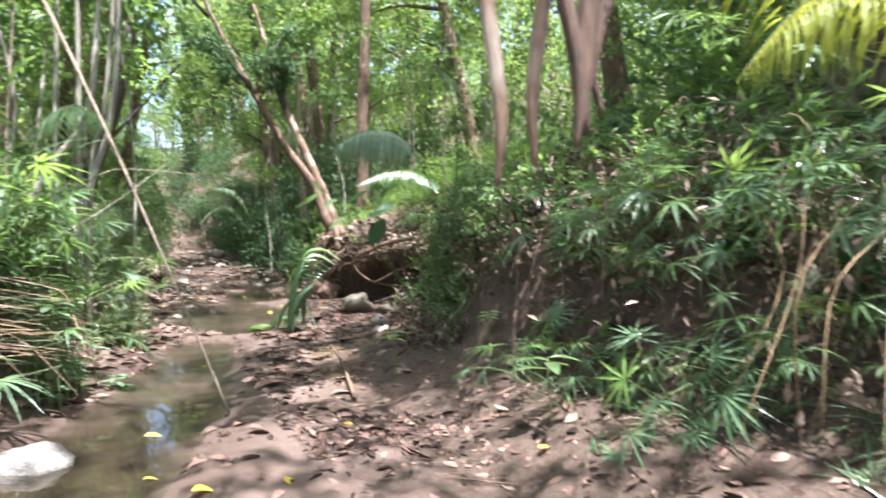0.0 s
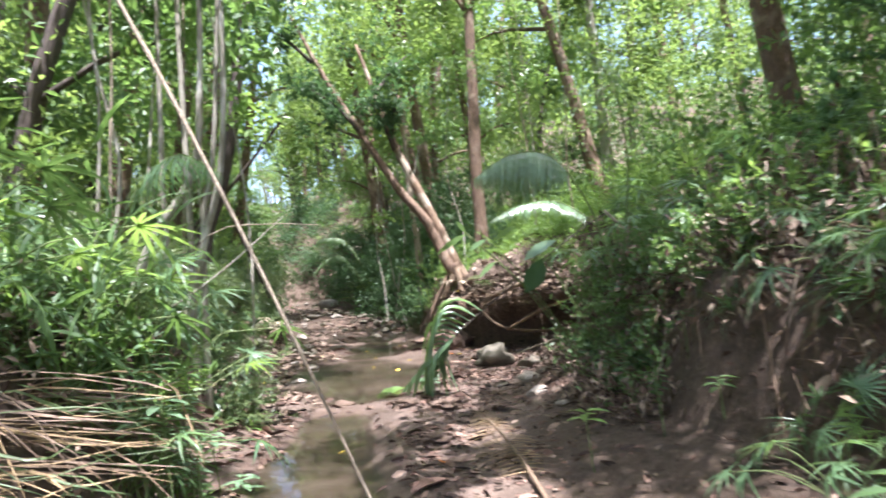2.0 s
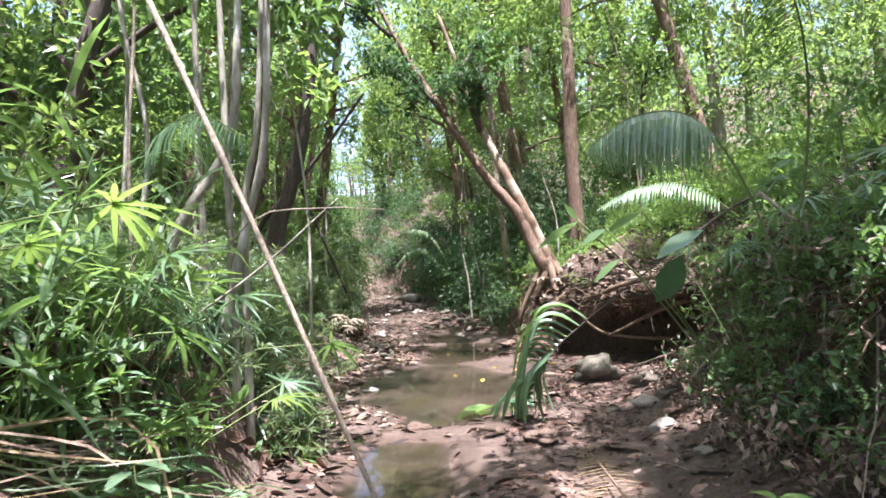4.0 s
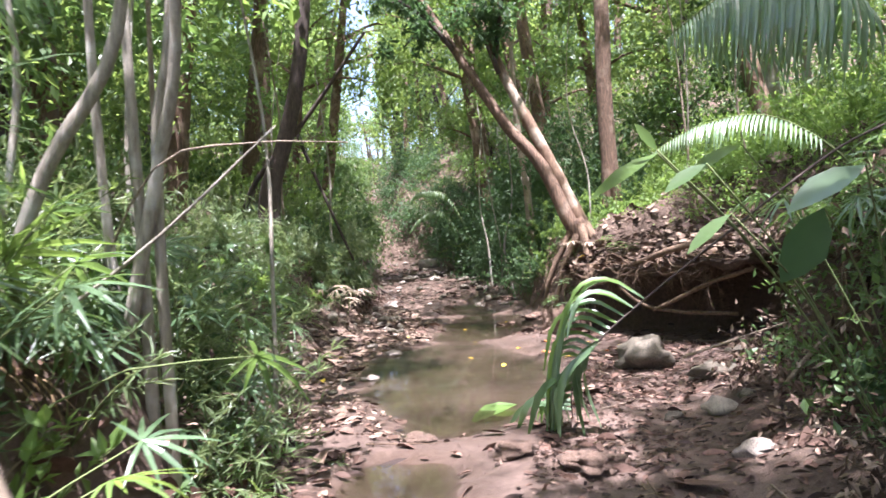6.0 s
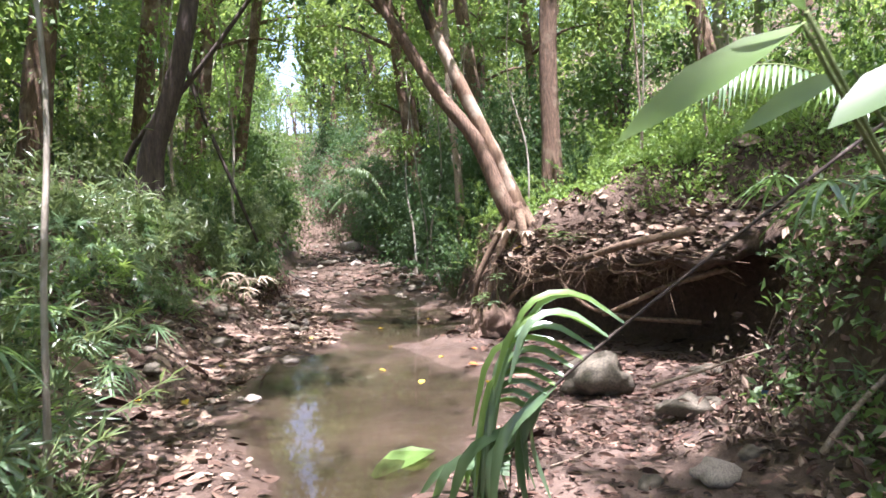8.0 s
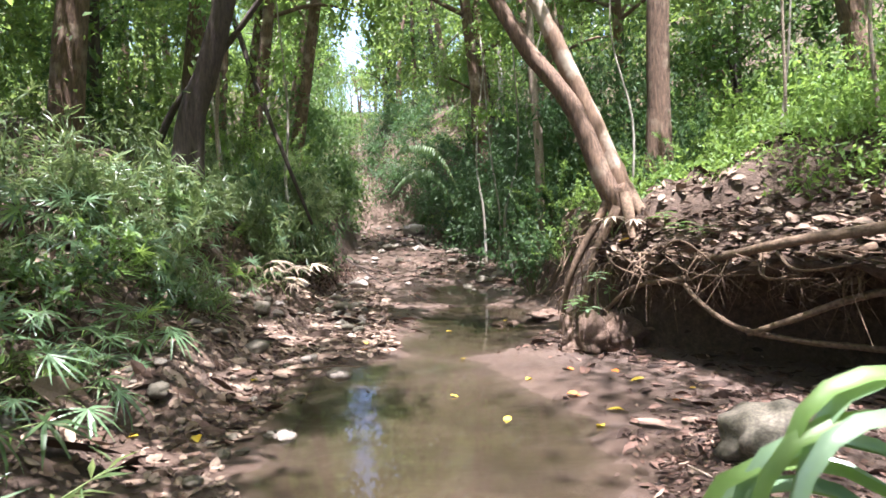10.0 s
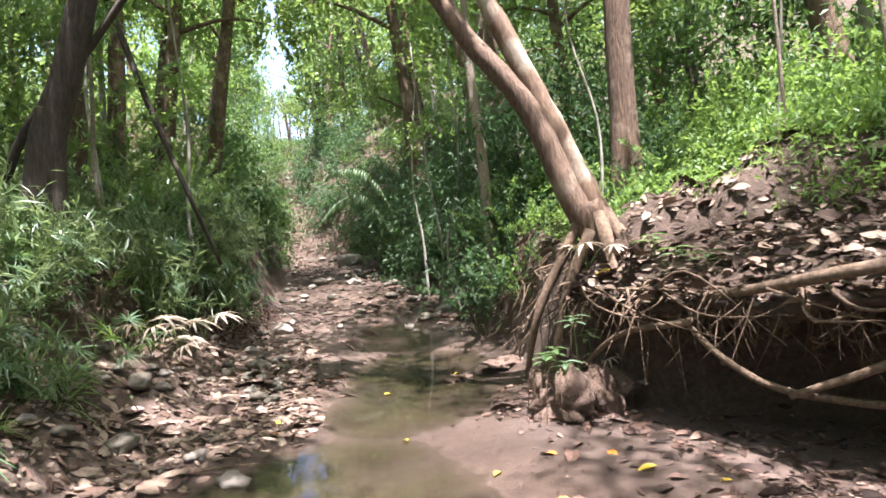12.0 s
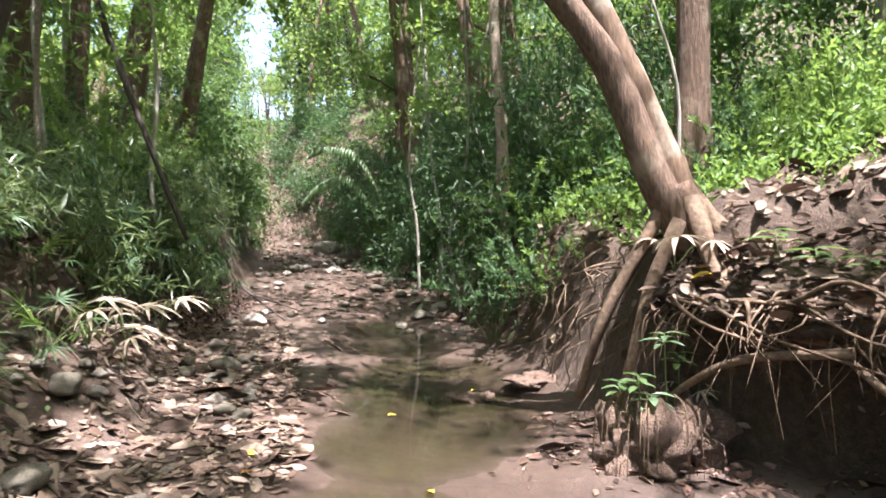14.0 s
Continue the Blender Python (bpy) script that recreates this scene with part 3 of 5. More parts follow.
for i in range(NX - 1):
    a = i * NY
    F += [(a, N + a, N + a + NY, a + NY), (a + NY - 1, a + 2 * NY - 1, N + a + 2 * NY - 1, N + a + NY - 1)]
for j in range(NY - 1):
    F += [(j, j + 1, N + j + 1, N + j), ((NX - 1) * NY + j, N + (NX - 1) * NY + j, N + (NX - 1) * NY + j + 1, (NX - 1) * NY + j + 1)]
me = mesh_of("ground_lip", top + low, F, GROUND)
me.attributes.new("bed", "FLOAT", "POINT")
me.attributes.new("wet", "FLOAT", "POINT")
tagged(new("ground_lip", me), "overhanging root-bound earth lip of the undercut bank", "ground", kind="structure")

# the straight trunk behind it, and a thin whitish one
def plain_trunk(name, P, R, mat, label, seed, crown=None, leaf=None, n=2500, ridges=0.07):
    t = thing(name, pose(0, 0, 0), label, "tree")
    s = Shape()
    tube(s, P, R, 12, 22, 0.025, ridges, seed)
    part("trunk", s.mesh("trunk", mat), t)
    if crown:
        for k, c in enumerate(crown):
            s = Shape()
            a = np.array(P[-1]) * 0.55 + np.array(P[-2]) * 0.45
            tube(s, [a, (a + np.array(c[:3])) / 2 + (0, 0, 0.2), c[:3]], [R[-1] * 0.8, R[-1] * 0.5, 0.01], 6, 7, 0.04, 0, seed + k)
            part("limb", s.mesh("limb", mat), t)
        part("crown", crown_mesh("crown", crown, n, 0.16, leaf, seed + 9), t, "uneven leafy crown")
    return t


plain_trunk("tree", [(-2.45, 19.3, h(-2.45, 19.3) - 0.2), (-2.45, 19.3, 2.7), (-2.46, 19.3, 4.0), (-2.4, 19.3, 5.5), (-2.3, 19.4, 9.5)], [0.22, 0.15, 0.14, 0.135, 0.09], BARK_BROWN,
            "upright fluted brown tree trunk on the leafy bank", 5, [(-3.6, 19.0, 9.5, 1.2), (-1.2, 18.6, 10.0, 1.3), (-2.2, 20.4, 10.6, 1.3), (-2.6, 18.4, 8.6, 1.0)], LEAF_CROWN, 3200)
plain_trunk("tree", [(-4.52, 21.4, h(-4.5, 21.4) - 0.2), (-4.55, 21.4, 2.6), (-4.66, 21.4, 4.2), (-4.7, 21.5, 7.0)], [0.1, 0.08, 0.07, 0.03], POLE,
            "thin whitish tree trunk in the undergrowth", 6, [(-5.2, 21.2, 7.2, 0.8), (-4.2, 21.8, 7.6, 0.9)], LEAF_YOUNG, 1500, 0.03)
plain_trunk("tree", [(-8.45, 17.0, h(-8.4, 17.0) - 0.3), (-8.3, 17.0, 2.7), (-7.97, 17.0, 3.45), (-7.6, 17.0, 4.5), (-7.3, 17.0, 6.0), (-7.2, 17.2, 8.5)], [0.26, 0.19, 0.15, 0.135, 0.12, 0.08], BARK_DARK,
            "thick dark tree trunk wrapped in vines", 7, [(-8.2, 16.2, 8.3, 1.2), (-6.2, 17.4, 8.8, 1.3), (-7.2, 18.3, 9.5, 1.2), (-7.9, 17.4, 7.4, 1.0)], LEAF_MID, 3600, 0.12)
for P, r in (([(-9.0, 17.1, 2.4), (-8.62, 17.1, 3.0), (-7.86, 17.1, 3.63), (-7.13, 17.1, 4.32), (-6.2, 17.1, 5.3)], 0.045), ([(-9.9, 20, 5.4), (-9.7, 20, 4.87), (-9.28, 20, 3.68), (-8.72, 20, 2.32), (-8.35, 20.1, 1.3)], 0.045)):
    t = thing("dead_branch", pose(0, 0, 0), "dark bare dead branch slanting through the undergrowth", "branch")
    s = Shape()
    tube(s, P, [r * 1.2, r, r * 0.6], 7, 14, 0.06, 0, 3)
    part("wood", s.mesh("wood", BARK_DARK), t)

# cluster of pale stems on the bank by the stream
rng = np.random.default_rng(8)
t = thing("multi_stem_tree", pose(0, 0, 0), "clump of pale lichen-spotted slender stems on the bank", "tree")
for i, (P, r) in enumerate([([(-3.82, 9.2, 0.9), (-3.8, 9.2, 1.8), (-3.8, 9.2, 2.9), (-3.85, 9.3, 5.5)], 0.032), ([(-3.75, 9.25, 0.9), (-3.66, 9.2, 2.1), (-3.5, 9.2, 2.85), (-3.3, 9.2, 5.0)], 0.028),
                            ([(-3.9, 9.1, 0.9), (-3.62, 9.15, 2.0), (-3.4, 9.1, 2.55), (-3.25, 9.0, 3.4), (-3.2, 9.0, 4.8)], 0.032), ([(-4.1, 9.3, 0.9), (-4.06, 9.2, 2.5), (-4.0, 9.2, 5.0)], 0.028),
                            ([(-4.15, 8.6, 0.9), (-3.85, 8.65, 1.95), (-3.5, 8.8, 2.55), (-3.38, 8.8, 3.2), (-3.3, 8.8, 4.6)], 0.036)]):
    P = [(P[0][0], P[0][1], h(P[0][0], P[0][1]) - 0.1)] + P[1:]
    s = Shape()
    tube(s, P, [r * 1.25, r, r * 0.85, r * 0.6], 8, 16, 0.05, 0.03, 50 + i)
    part("stem", s.mesh("stem", BARK_PALE), t)
part("crown", crown_mesh("crown", [(-3.9, 9.3, 5.4, 0.7), (-3.3, 9.2, 5.0, 0.7), (-4.0, 9.4, 4.8, 0.6), (-3.2, 9.0, 5.0, 0.6)], 1400, 0.14, LEAF_MID, 61), t)

# thin saplings and bare vines by the leaning tree
for i, (x, y, r) in enumerate([(-1.05, 17.9, 0.016), (-1.12, 18.0, 0.013), (-2.75, 18.2, 0.014), (-0.2, 17.7, 0.02), (-5.3, 22.6, 0.03), (-5.9, 23.4, 0.025), (-4.9, 23.0, 0.028), (-6.6, 25.0, 0.03), (-5.2, 24.6, 0.03), (-4.4, 9.9, 0.018), (-4.6, 8.9, 0.02), (-4.8, 9.0, 0.018), (-4.2, 8.6, 0.014), (-3.9, 10.4, 0.015), (-5.0, 10.6, 0.02), (-8.9, 18.4, 0.03), (-9.3, 19.0, 0.025), (-9.0, 20.5, 0.03)]):
    r_ = np.random.default_rng(600 + i)
    z = h(x, y)
    t = thing("sapling", pose(0, 0, 0), "thin pale sapling stem with few leaves", "sapling")
    s = Shape()
    w = r_.normal(size=(3, 2)) * 0.12
    P = [(x, y, z - 0.1), (x + w[0][0], y + w[0][1], z + 1.2), (x + w[1][0] * 1.5, y + w[1][1], z + 2.6), (x + w[2][0] * 2.5, y + w[2][1] * 2, z + 5.0)]
    tube(s, P, [r * 1.2, r, r * 0.8, r * 0.4], 6, 18, 0.06, 0, i)
    part("stem", s.mesh("stem", BARK_PALE if i % 3 else POLE), t)
    part("crown", crown_mesh("crown", [(*P[3], 0.5), (*(np.array(P[2]) + (0.1, 0, 0.8)), 0.4)], 260, 0.13, LEAF_YOUNG if i % 2 else LEAF_MID, 620 + i), t)

# slanting bamboo pole
t = thing("bamboo_pole", pose(0, 0, 0), "long bare tan pole slanting over the stream from the bank", "pole")
s = Shape()
P = smooth_path([(-1.32, 6.95, 0.03), (-1.7, 6.89, 1.0), (-2.15, 6.9, 2.0), (-2.65, 6.95, 3.0), (-3.2, 7.0, 4.0), (-3.9, 7.05, 5.3)], 40)
tube(s, P, list(np.where(np.arange(40) % 7 == 2, 1.25, 1.0) * np.linspace(0.008, 0.017, 40)), 8, None, 0.05, 0, 4)
part("culm", s.mesh("culm", POLE), t)

# stems hanging from the canopy close to the walk's start
for i, (x, y, z, r, w) in enumerate([(0.58, 3.42, 1.42, 0.018, 0.03), (0.66, 3.42, 1.46, 0.018, -0.03), (0.765, 3.58, 1.52, 0.022, 0.04), (0.79, 3.6, 1.55, 0.03, -0.03), (0.83, 3.62, 1.6, 0.02, -0.08)]):
    t = thing("hanging_vine", pose(0, 0, 0), "reddish-brown woody vine hanging down from the canopy" if i < 2 else "pale grey-brown bundle of woody vine hanging from the canopy", "vine", "hanging vines")
    s = Shape()
    tube(s, [(x, y, z), (x + w * 0.2, y, z + 0.16), (x - w, y + 0.02, z + 0.6), (x + w, y + 0.1, z + 1.5), (x + 1.2, y + 0.5, z + 5.2)], [r * 0.3, r * 0.8, r, r * 1.1, r], 9, 26, 0.06, 0.12, i)
    part("stem", s.mesh("stem", BARK_RED if i < 2 else BARK_BROWN), t)


# ---- undergrowth ----
def fan_leaf_mesh(name, n, length, width, seed, mat=None, arc=230):
    rng = np.random.default_rng(seed)
    s = Shape()
    for i in range(n):
        a = radians(-arc / 2 + arc * i / (n - 1)) + rng.normal() * 0.05
        L = length * (1 - 0.28 * abs(2 * i / (n - 1) - 1)) * rng.uniform(0.88, 1.08)
        way = np.array([[math.sin(a), math.cos(a), rng.uniform(-0.12, 0.12)]])
        scatter_leaves(s, blade_leaf(width / length, rng.uniform(0.15, 0.5), 3), np.zeros((1, 3)), way, np.array([[0, -0.15, 1]]), [L])
    return s.mesh(name, mat or LEAF_PALM, False)


FAN = [fan_leaf_mesh("leaf", 11, 0.32, 0.026, 1), fan_leaf_mesh("leaf", 9, 0.3, 0.028, 2), fan_leaf_mesh("leaf", 13, 0.36, 0.024, 3), fan_leaf_mesh("leaf", 10, 0.26, 0.022, 4),
       fan_leaf_mesh("leaf", 10, 0.34, 0.03, 5, LEAF_YOUNG), fan_leaf_mesh("leaf", 8, 0.3, 0.032, 6, LEAF_MID)]
FAN_DRY = fan_leaf_mesh("leaf", 8, 0.26, 0.04, 9, PALE_DRY)


def fan_palm(m, n, height, seed, label="green lady palm with fingered fan leaves on thin canes", dry=False):
    rng = np.random.default_rng(seed)
    t = thing("fan_palm", m, label, "palm")
    s = Shape()
    for i in range(n):
        a, e = i * 2.4 + rng.uniform(-0.4, 0.4), rng.uniform(0.25, 1.25)
        L = height * rng.uniform(0.55, 1.0)
        tip = np.array([math.cos(a) * math.cos(e), math.sin(a) * math.cos(e), math.sin(e)]) * L
        mid = tip * 0.5 + np.array([0, 0, 0.12 * L])
        tube(s, [(0, 0, -0.08), mid, tip], [0.006, 0.0045, 0.003], 4, 6)
        way = Vector(tip - mid).normalized() + Vector((0, 0, -0.45))
        q = way.to_track_quat("Y", "Z").to_matrix().to_4x4()
        part("leaf", FAN_DRY if dry else FAN[int(rng.integers(0, 6))], t, m=Matrix.Translation(tip) @ q @ pose(0, 0, 0, 0, rng.uniform(-35, 35), 0) @ Matrix.Scale(rng.uniform(0.75, 1.2), 4))
    part("cane", s.mesh("cane", STEM_GREEN), t)
    return t


def shrub(m, seed, mat, label, stems=7, height=0.8, leaves=26, leaf=0.09, width=0.5, name="shrub", spread=0.7, template=None):
    rng = np.random.default_rng(seed)
    t = thing(name, m, label, "shrub")
    s, f = Shape(), Shape()
    for i in range(stems):
        a, e = i * 2.4 + rng.uniform(-0.5, 0.5), rng.uniform(0.5, 1.4)
        L = height * rng.uniform(0.6, 1.15)
        tip = np.array([math.cos(a) * math.cos(e) * spread / 0.7, math.sin(a) * math.cos(e) * spread / 0.7, math.sin(e)]) * L
        P = smooth_path([(0, 0, -0.08), tip * 0.5 + np.array([0, 0, 0.1 * L]), tip + rng.normal(size=3) * 0.08 * L], 9)
        tube(s, P, [0.007, 0.005, 0.002], 4)
        u = rng.uniform(0.25, 1, leaves)
        pos = np.stack([np.interp(u, np.linspace(0, 1, 9), P[:, k]) for k in range(3)], 1)
        out = unit(leaves, rng) + np.array([0, 0, 0.1]) + tip / L * 0.5
        scatter_leaves(f, template or plain_leaf(width), pos, out, unit(leaves, rng) * 0.45 + np.array([0, 0, 1]), rng.uniform(0.6, 1.3, leaves) * leaf)
    part("stem", s.mesh("stem", STEM_GREEN), t)
    part("foliage", f.mesh("foliage", mat, False), t)
    return t


def tuft(m, seed, mat, label, n=40, length=0.5, width=0.012, name="grass_tuft", droop=0.6, lift=0.9):
    rng = np.random.default_rng(seed)
    t = thing(name, m, label, "grass")
    f = Shape()
    a = rng.uniform(0, 6.28, n)
    e = np.clip(rng.normal(lift, 0.3, n), 0.1, 1.5)
    way = np.stack([np.cos(a) * np.cos(e), np.sin(a) * np.cos(e), np.sin(e)], 1)
    P = np.stack([rng.normal(size=n) * 0.04, rng.normal(size=n) * 0.04, np.full(n, -0.03)], 1)
    L = rng.uniform(0.5, 1.1, n) * length
    for k in range(4):
        q = slice(k * n // 4, (k + 1) * n // 4)
        scatter_leaves(f, blade_leaf(width / length, rng.uniform(0.5, 1.5) * droop), P[q], way[q], np.tile([0, 0, 1.0], (len(P[q]), 1)) + way[q] * -0.3, L[q])
    part("foliage", f.mesh("foliage", mat, False), t)
    return t


def bank_spot(rng, side, y0, y1, d0, d1):
    y = rng.uniform(y0, y1)
    d = rng.uniform(d0, d1)
    if side > 0:
        return toe_r(y) + d, y
    return toe_l(y) - by(y, 9, 0.25, 11.5, 0.8, 13, 1.0, 17, 1.2, 19, 1.0, 21, 0.5, 23, 0.3) - d, y


tall = fan_palm(stand(-3.45, 5.9), 12, 1.35, 5, "tall lady palm with pale green fingered leaves above the water")
for x, y, s_ in ((-3.6, 5.3, 1.1), (-3.1, 7.1, 0.9), (-3.4, 7.7, 1.0), (-3.5, 4.6, 1.2), (-3.7, 6.2, 1.2), (3.2, 6.6, 1.1), (2.9, 7.6, 1.0)):
    copy_scaled(tall, stand(x, y, x * 300), s_)
palms = [fan_palm(stand(1.9, 6.2), 9, 0.6, 1), fan_palm(stand(1.35, 7.0), 7, 0.45, 2), fan_palm(stand(2.9, 5.4), 11, 0.75, 3), fan_palm(stand(-3.0, 6.6), 8, 0.8, 4)]
shrubs = [shrub(stand(0.9, 8.2), 1, LEAF_MID, "leafy green shrub with oval leaves on the bank"),
          shrub(stand(1.3, 9.6), 2, LEAF_DARK, "dark green broad-leaved seedling thicket", 6, 0.6, 22, 0.11, 0.5),
          shrub(stand(-3.4, 8.0), 3, LEAF_YOUNG, "bright young green leafy shrub", 6, 0.7, 22, 0.10, 0.42),
          shrub(stand(-4.4, 10.5), 4, LEAF_BAMBOO, "wispy bamboo-like shrub with narrow leaves", 9, 0.95, 34, 0.13, 0.13, "bamboo_shrub"),
          shrub(stand(-7.6, 16.0), 5, LEAF_BAMBOO, "drooping green bamboo grass on the bank", 10, 0.8, 30, 0.19, 0.12, "bamboo_grass")]
bigs = [shrub(stand(3.6, 10.5), 6, LEAF_MID, "tall leafy green undergrowth bush", 10, 1.9, 60, 0.13, 0.45, "bush", 0.8, small_leaf(0.45)),
        shrub(stand(-6.0, 9.0), 7, LEAF_CROWN, "tall light green undergrowth bush", 10, 2.2, 60, 0.15, 0.4, "bush", 0.7, small_leaf(0.4)),
        shrub(stand(-9.5, 20.0), 8, LEAF_YOUNG, "feathery yellow-green bush on the bank", 12, 1.6, 80, 0.10, 0.3, "bush", 0.8, small_leaf(0.3)),
        shrub(stand(-4.5, 20.5), 9, LEAF_DARK, "dense dark green bush at the stream", 12, 1.7, 80, 0.12, 0.35, "bush", 0.8, small_leaf(0.35))]
tufts = [tuft(stand(1.1, 6.3), 1, LEAF_PALM, "green grass tuft hanging on the bank", 36, 0.4, 0.014),
         tuft(stand(-2.9, 7.4), 2, LEAF_YOUNG, "fresh green grass tuft at the waterside", 44, 0.45, 0.014),
         tuft(stand(-2.8, 5.6), 3, STRAW, "bent dry straw-coloured grass tuft", 40, 0.55, 0.012, droop=0.9, lift=0.5)]

rng = np.random.default_rng(31)


def sow(kinds, n, side, y0, y1, d0, d1, s0=0.8, s1=1.25, sink=0.03, tilt=0):
    for _ in range(n):
        x, y = bank_spot(rng, side, y0, y1, d0, d1)
        if side < 0 and 4.8 < y < 6.7 and x > -3.5:
            continue
        m = pose(x, y, h(x, y) - sink, rng.normal() * 8, -side * tilt * rng.uniform(0.5, 1.2) + rng.normal() * 8, 0) @ pose(0, 0, 0, 0, 0, rng.uniform(0, 360))
        copy_scaled(kinds[int(rng.integers(0, len(kinds)))], m, rng.uniform(s0, s1))


def thicket(label, clumps, leaves, spots, z0, z1, radius, size, mat, seed, width=0.4, hang=0.4, name="undergrowth"):
    """Dense far foliage, too many leaves to count: clumps of leaves over the ground."""
    r = np.random.default_rng(seed)
    X, Y = spots(r, clumps)
    C = np.stack([X, Y, land(X, Y) + z0 + (z1 - z0) * r.random(len(X)) ** 1.4], 1)
    R = radius * r.uniform(0.6, 1.4, len(X))
    k = np.repeat(np.arange(len(X)), leaves)
    n = len(k)
    P = C[k] + R[k][:, None] * r.normal(size=(n, 3)) * np.array([0.6, 0.6, 0.42])
    P[:, 2] = np.maximum(P[:, 2], land(P[:, 0], P[:, 1]) + 0.02)
    f = Shape()
    scatter_leaves(f, small_leaf(width), P, unit(n, r) + np.array([0, 0, -hang]), unit(n, r) * 0.7 + np.array([0, 0, 1]), r.uniform(0.6, 1.3, n) * size)
    return tagged(new(name, f.mesh(name, mat, False)), label, "undergrowth", kind="stuff")


def strip(side, y0, y1, d0, d1):
    def spots(r, n):
        y = r.uniform(y0, y1, n)
        d = r.uniform(d0, d1, n)
        off = by(y, 9, 0.25, 11.5, 0.8, 13, 1.0, 17, 1.2, 19, 1.0, 21, 0.5, 23, 0.3)
        return (toe_r(y) + d if side > 0 else toe_l(y) - off - d), y
    return spots


def valley(r, n):
    a, d = r.uniform(-0.95, 0.75, n), r.uniform(38, 66, n)
    return -6 + d * np.sin(a), 6 + d * np.cos(a)


sow(palms, 26, 1, 4.9, 7.6, 0.5, 1.8, 0.45, 0.85, tilt=30)
sow(palms, 8, 1, 4.9, 6.6, 0.1, 0.9, 0.45, 0.8, tilt=35)
sow(shrubs[:2], 12, 1, 8.8, 11.5, 0.05, 0.5, 0.3, 0.6, tilt=45)
sow(shrubs[:2], 16, 1, 5.0, 8.4, 0.5, 2.0, 0.5, 0.8, tilt=25)
sow(palms, 20, 1, 8.2, 13.5, 0.4, 2.4, tilt=15)
sow(palms, 40, -1, 3.5, 11.0, 0.0, 1.8, tilt=20)
sow(palms[:2], 14, -1, 13, 18, -0.2, 1.0, 0.6, 0.9, tilt=20)
sow([shrubs[0], shrubs[0], shrubs[2]], 46, 1, 7.4, 14.5, 0.3, 1.6, 0.5, 0.85, tilt=35)
sow(shrubs[:1], 12, 1, 8.6, 14.2, 0.15, 0.5, 0.35, 0.6, tilt=50)
sow(shrubs[:3], 30, 1, 7.0, 14.5, 1.0, 3.0, 0.8, 1.3)
sow(shrubs[:3], 44, -1, 5.0, 12.0, 0.1, 2.6, 0.6, 1.1, tilt=15)
sow(shrubs[3:4], 30, -1, 9.0, 15.0, 0.3, 3.0, 0.7, 1.2, tilt=20)
sow(shrubs[3:4], 12, -1, 8.3, 11.0, -0.1, 0.9, 0.6, 1.0, tilt=30)
sow(shrubs[:3], 26, -1, 9.5, 15.0, -0.2, 1.4, 0.4, 0.8, tilt=20)
sow(palms, 16, -1, 11.0, 17.5, 0.0, 1.2, 0.6, 0.95, tilt=30)
sow(palms, 14, -1, 8.0, 12.8, -0.2, 1.2, 0.5, 0.9, tilt=25)
sow(shrubs[4:], 26, -1, 18.5, 23.2, 0.3, 0.8, 0.6, 1.0, tilt=45)
sow(tufts[1:2], 16, -1, 20.0, 23.0, 0.3, 0.7, 1.0, 1.6, tilt=45)
sow(shrubs[4:], 34, -1, 14.5, 23.0, 0.1, 1.5, 0.7, 1.15, tilt=35)
sow(palms, 26, -1, 14.0, 22.0, 0.25, 1.5, 0.6, 1.0, tilt=35)
sow(shrubs[:3], 30, -1, 13.0, 22.0, 0.2, 1.8, 0.5, 0.9, tilt=25)
sow(bigs[2:], 40, 1, 17.8, 34.0, 0.2, 2.5, 0.35, 0.8, tilt=25)
sow(shrubs[2:3], 40, 1, 16.9, 24.0, 1.4, 4.6, 0.4, 0.75)
sow(bigs, 38, 1, 3.0, 30.0, 2.4, 9.0, 0.7, 1.2)
sow(bigs, 42, -1, 2.0, 30.0, 1.9, 9.0, 0.7, 1.2)
sow(bigs[2:], 24, -1, 20.0, 36.0, 0.4, 1.7, 0.4, 0.8, tilt=25)
sow(tufts[:1], 44, 1, 4.5, 9.5, -0.1, 0.9, 0.5, 1.0, tilt=35)
sow(palms[:2], 5, 1, 6.0, 7.2, 0.0, 0.4, 0.4, 0.7, tilt=45)
sow(tufts[1:2], 40, -1, 4.0, 16.0, -0.25, 0.8, 0.6, 1.0, tilt=20)
sow(tufts[2:], 14, -1, 4.2, 6.6, -0.05, 0.4, 0.8, 1.2, tilt=30)
sow(tufts[2:], 12, 1, 4.6, 8.0, 0.2, 1.2, 0.5, 0.8, tilt=40)
sow(tufts[:1], 14, 1, 9.0, 13.4, 0.0, 0.5, 0.6, 1.0, tilt=50)
sow(palms[:2], 8, 1, 9.0, 13.0, 0.1, 0.6, 0.4, 0.7, tilt=45)
cane = shrub(stand(-3.2, 6.8), 71, LEAF_MID, "tall cane plant with long green strap leaves", 9, 1.6, 10, 0.42, 0.09, "cane_plant", 0.5, blade_leaf(0.085, 0.55, 4))
for x, y, s_ in ((-3.6, 6.1, 1.0), (-3.4, 7.5, 0.9), (-3.9, 6.9, 1.15), (-3.0, 7.3, 0.7), (-3.8, 5.3, 1.1)):
    copy_scaled(cane, stand(x, y, x * 200), s_)
sow(palms, 10, 1, 5.2, 6.8, -0.2, 0.6, 0.5, 0.8, tilt=35)
thicket("dead leaves and rootlets matted on the dark bank corner", 80, 30, strip(-1, 19.5, 23.2, -0.45, 0.5), 0.0, 0.3, 0.22, 0.1, LITTER_WET, 63, name="dead_leaves")
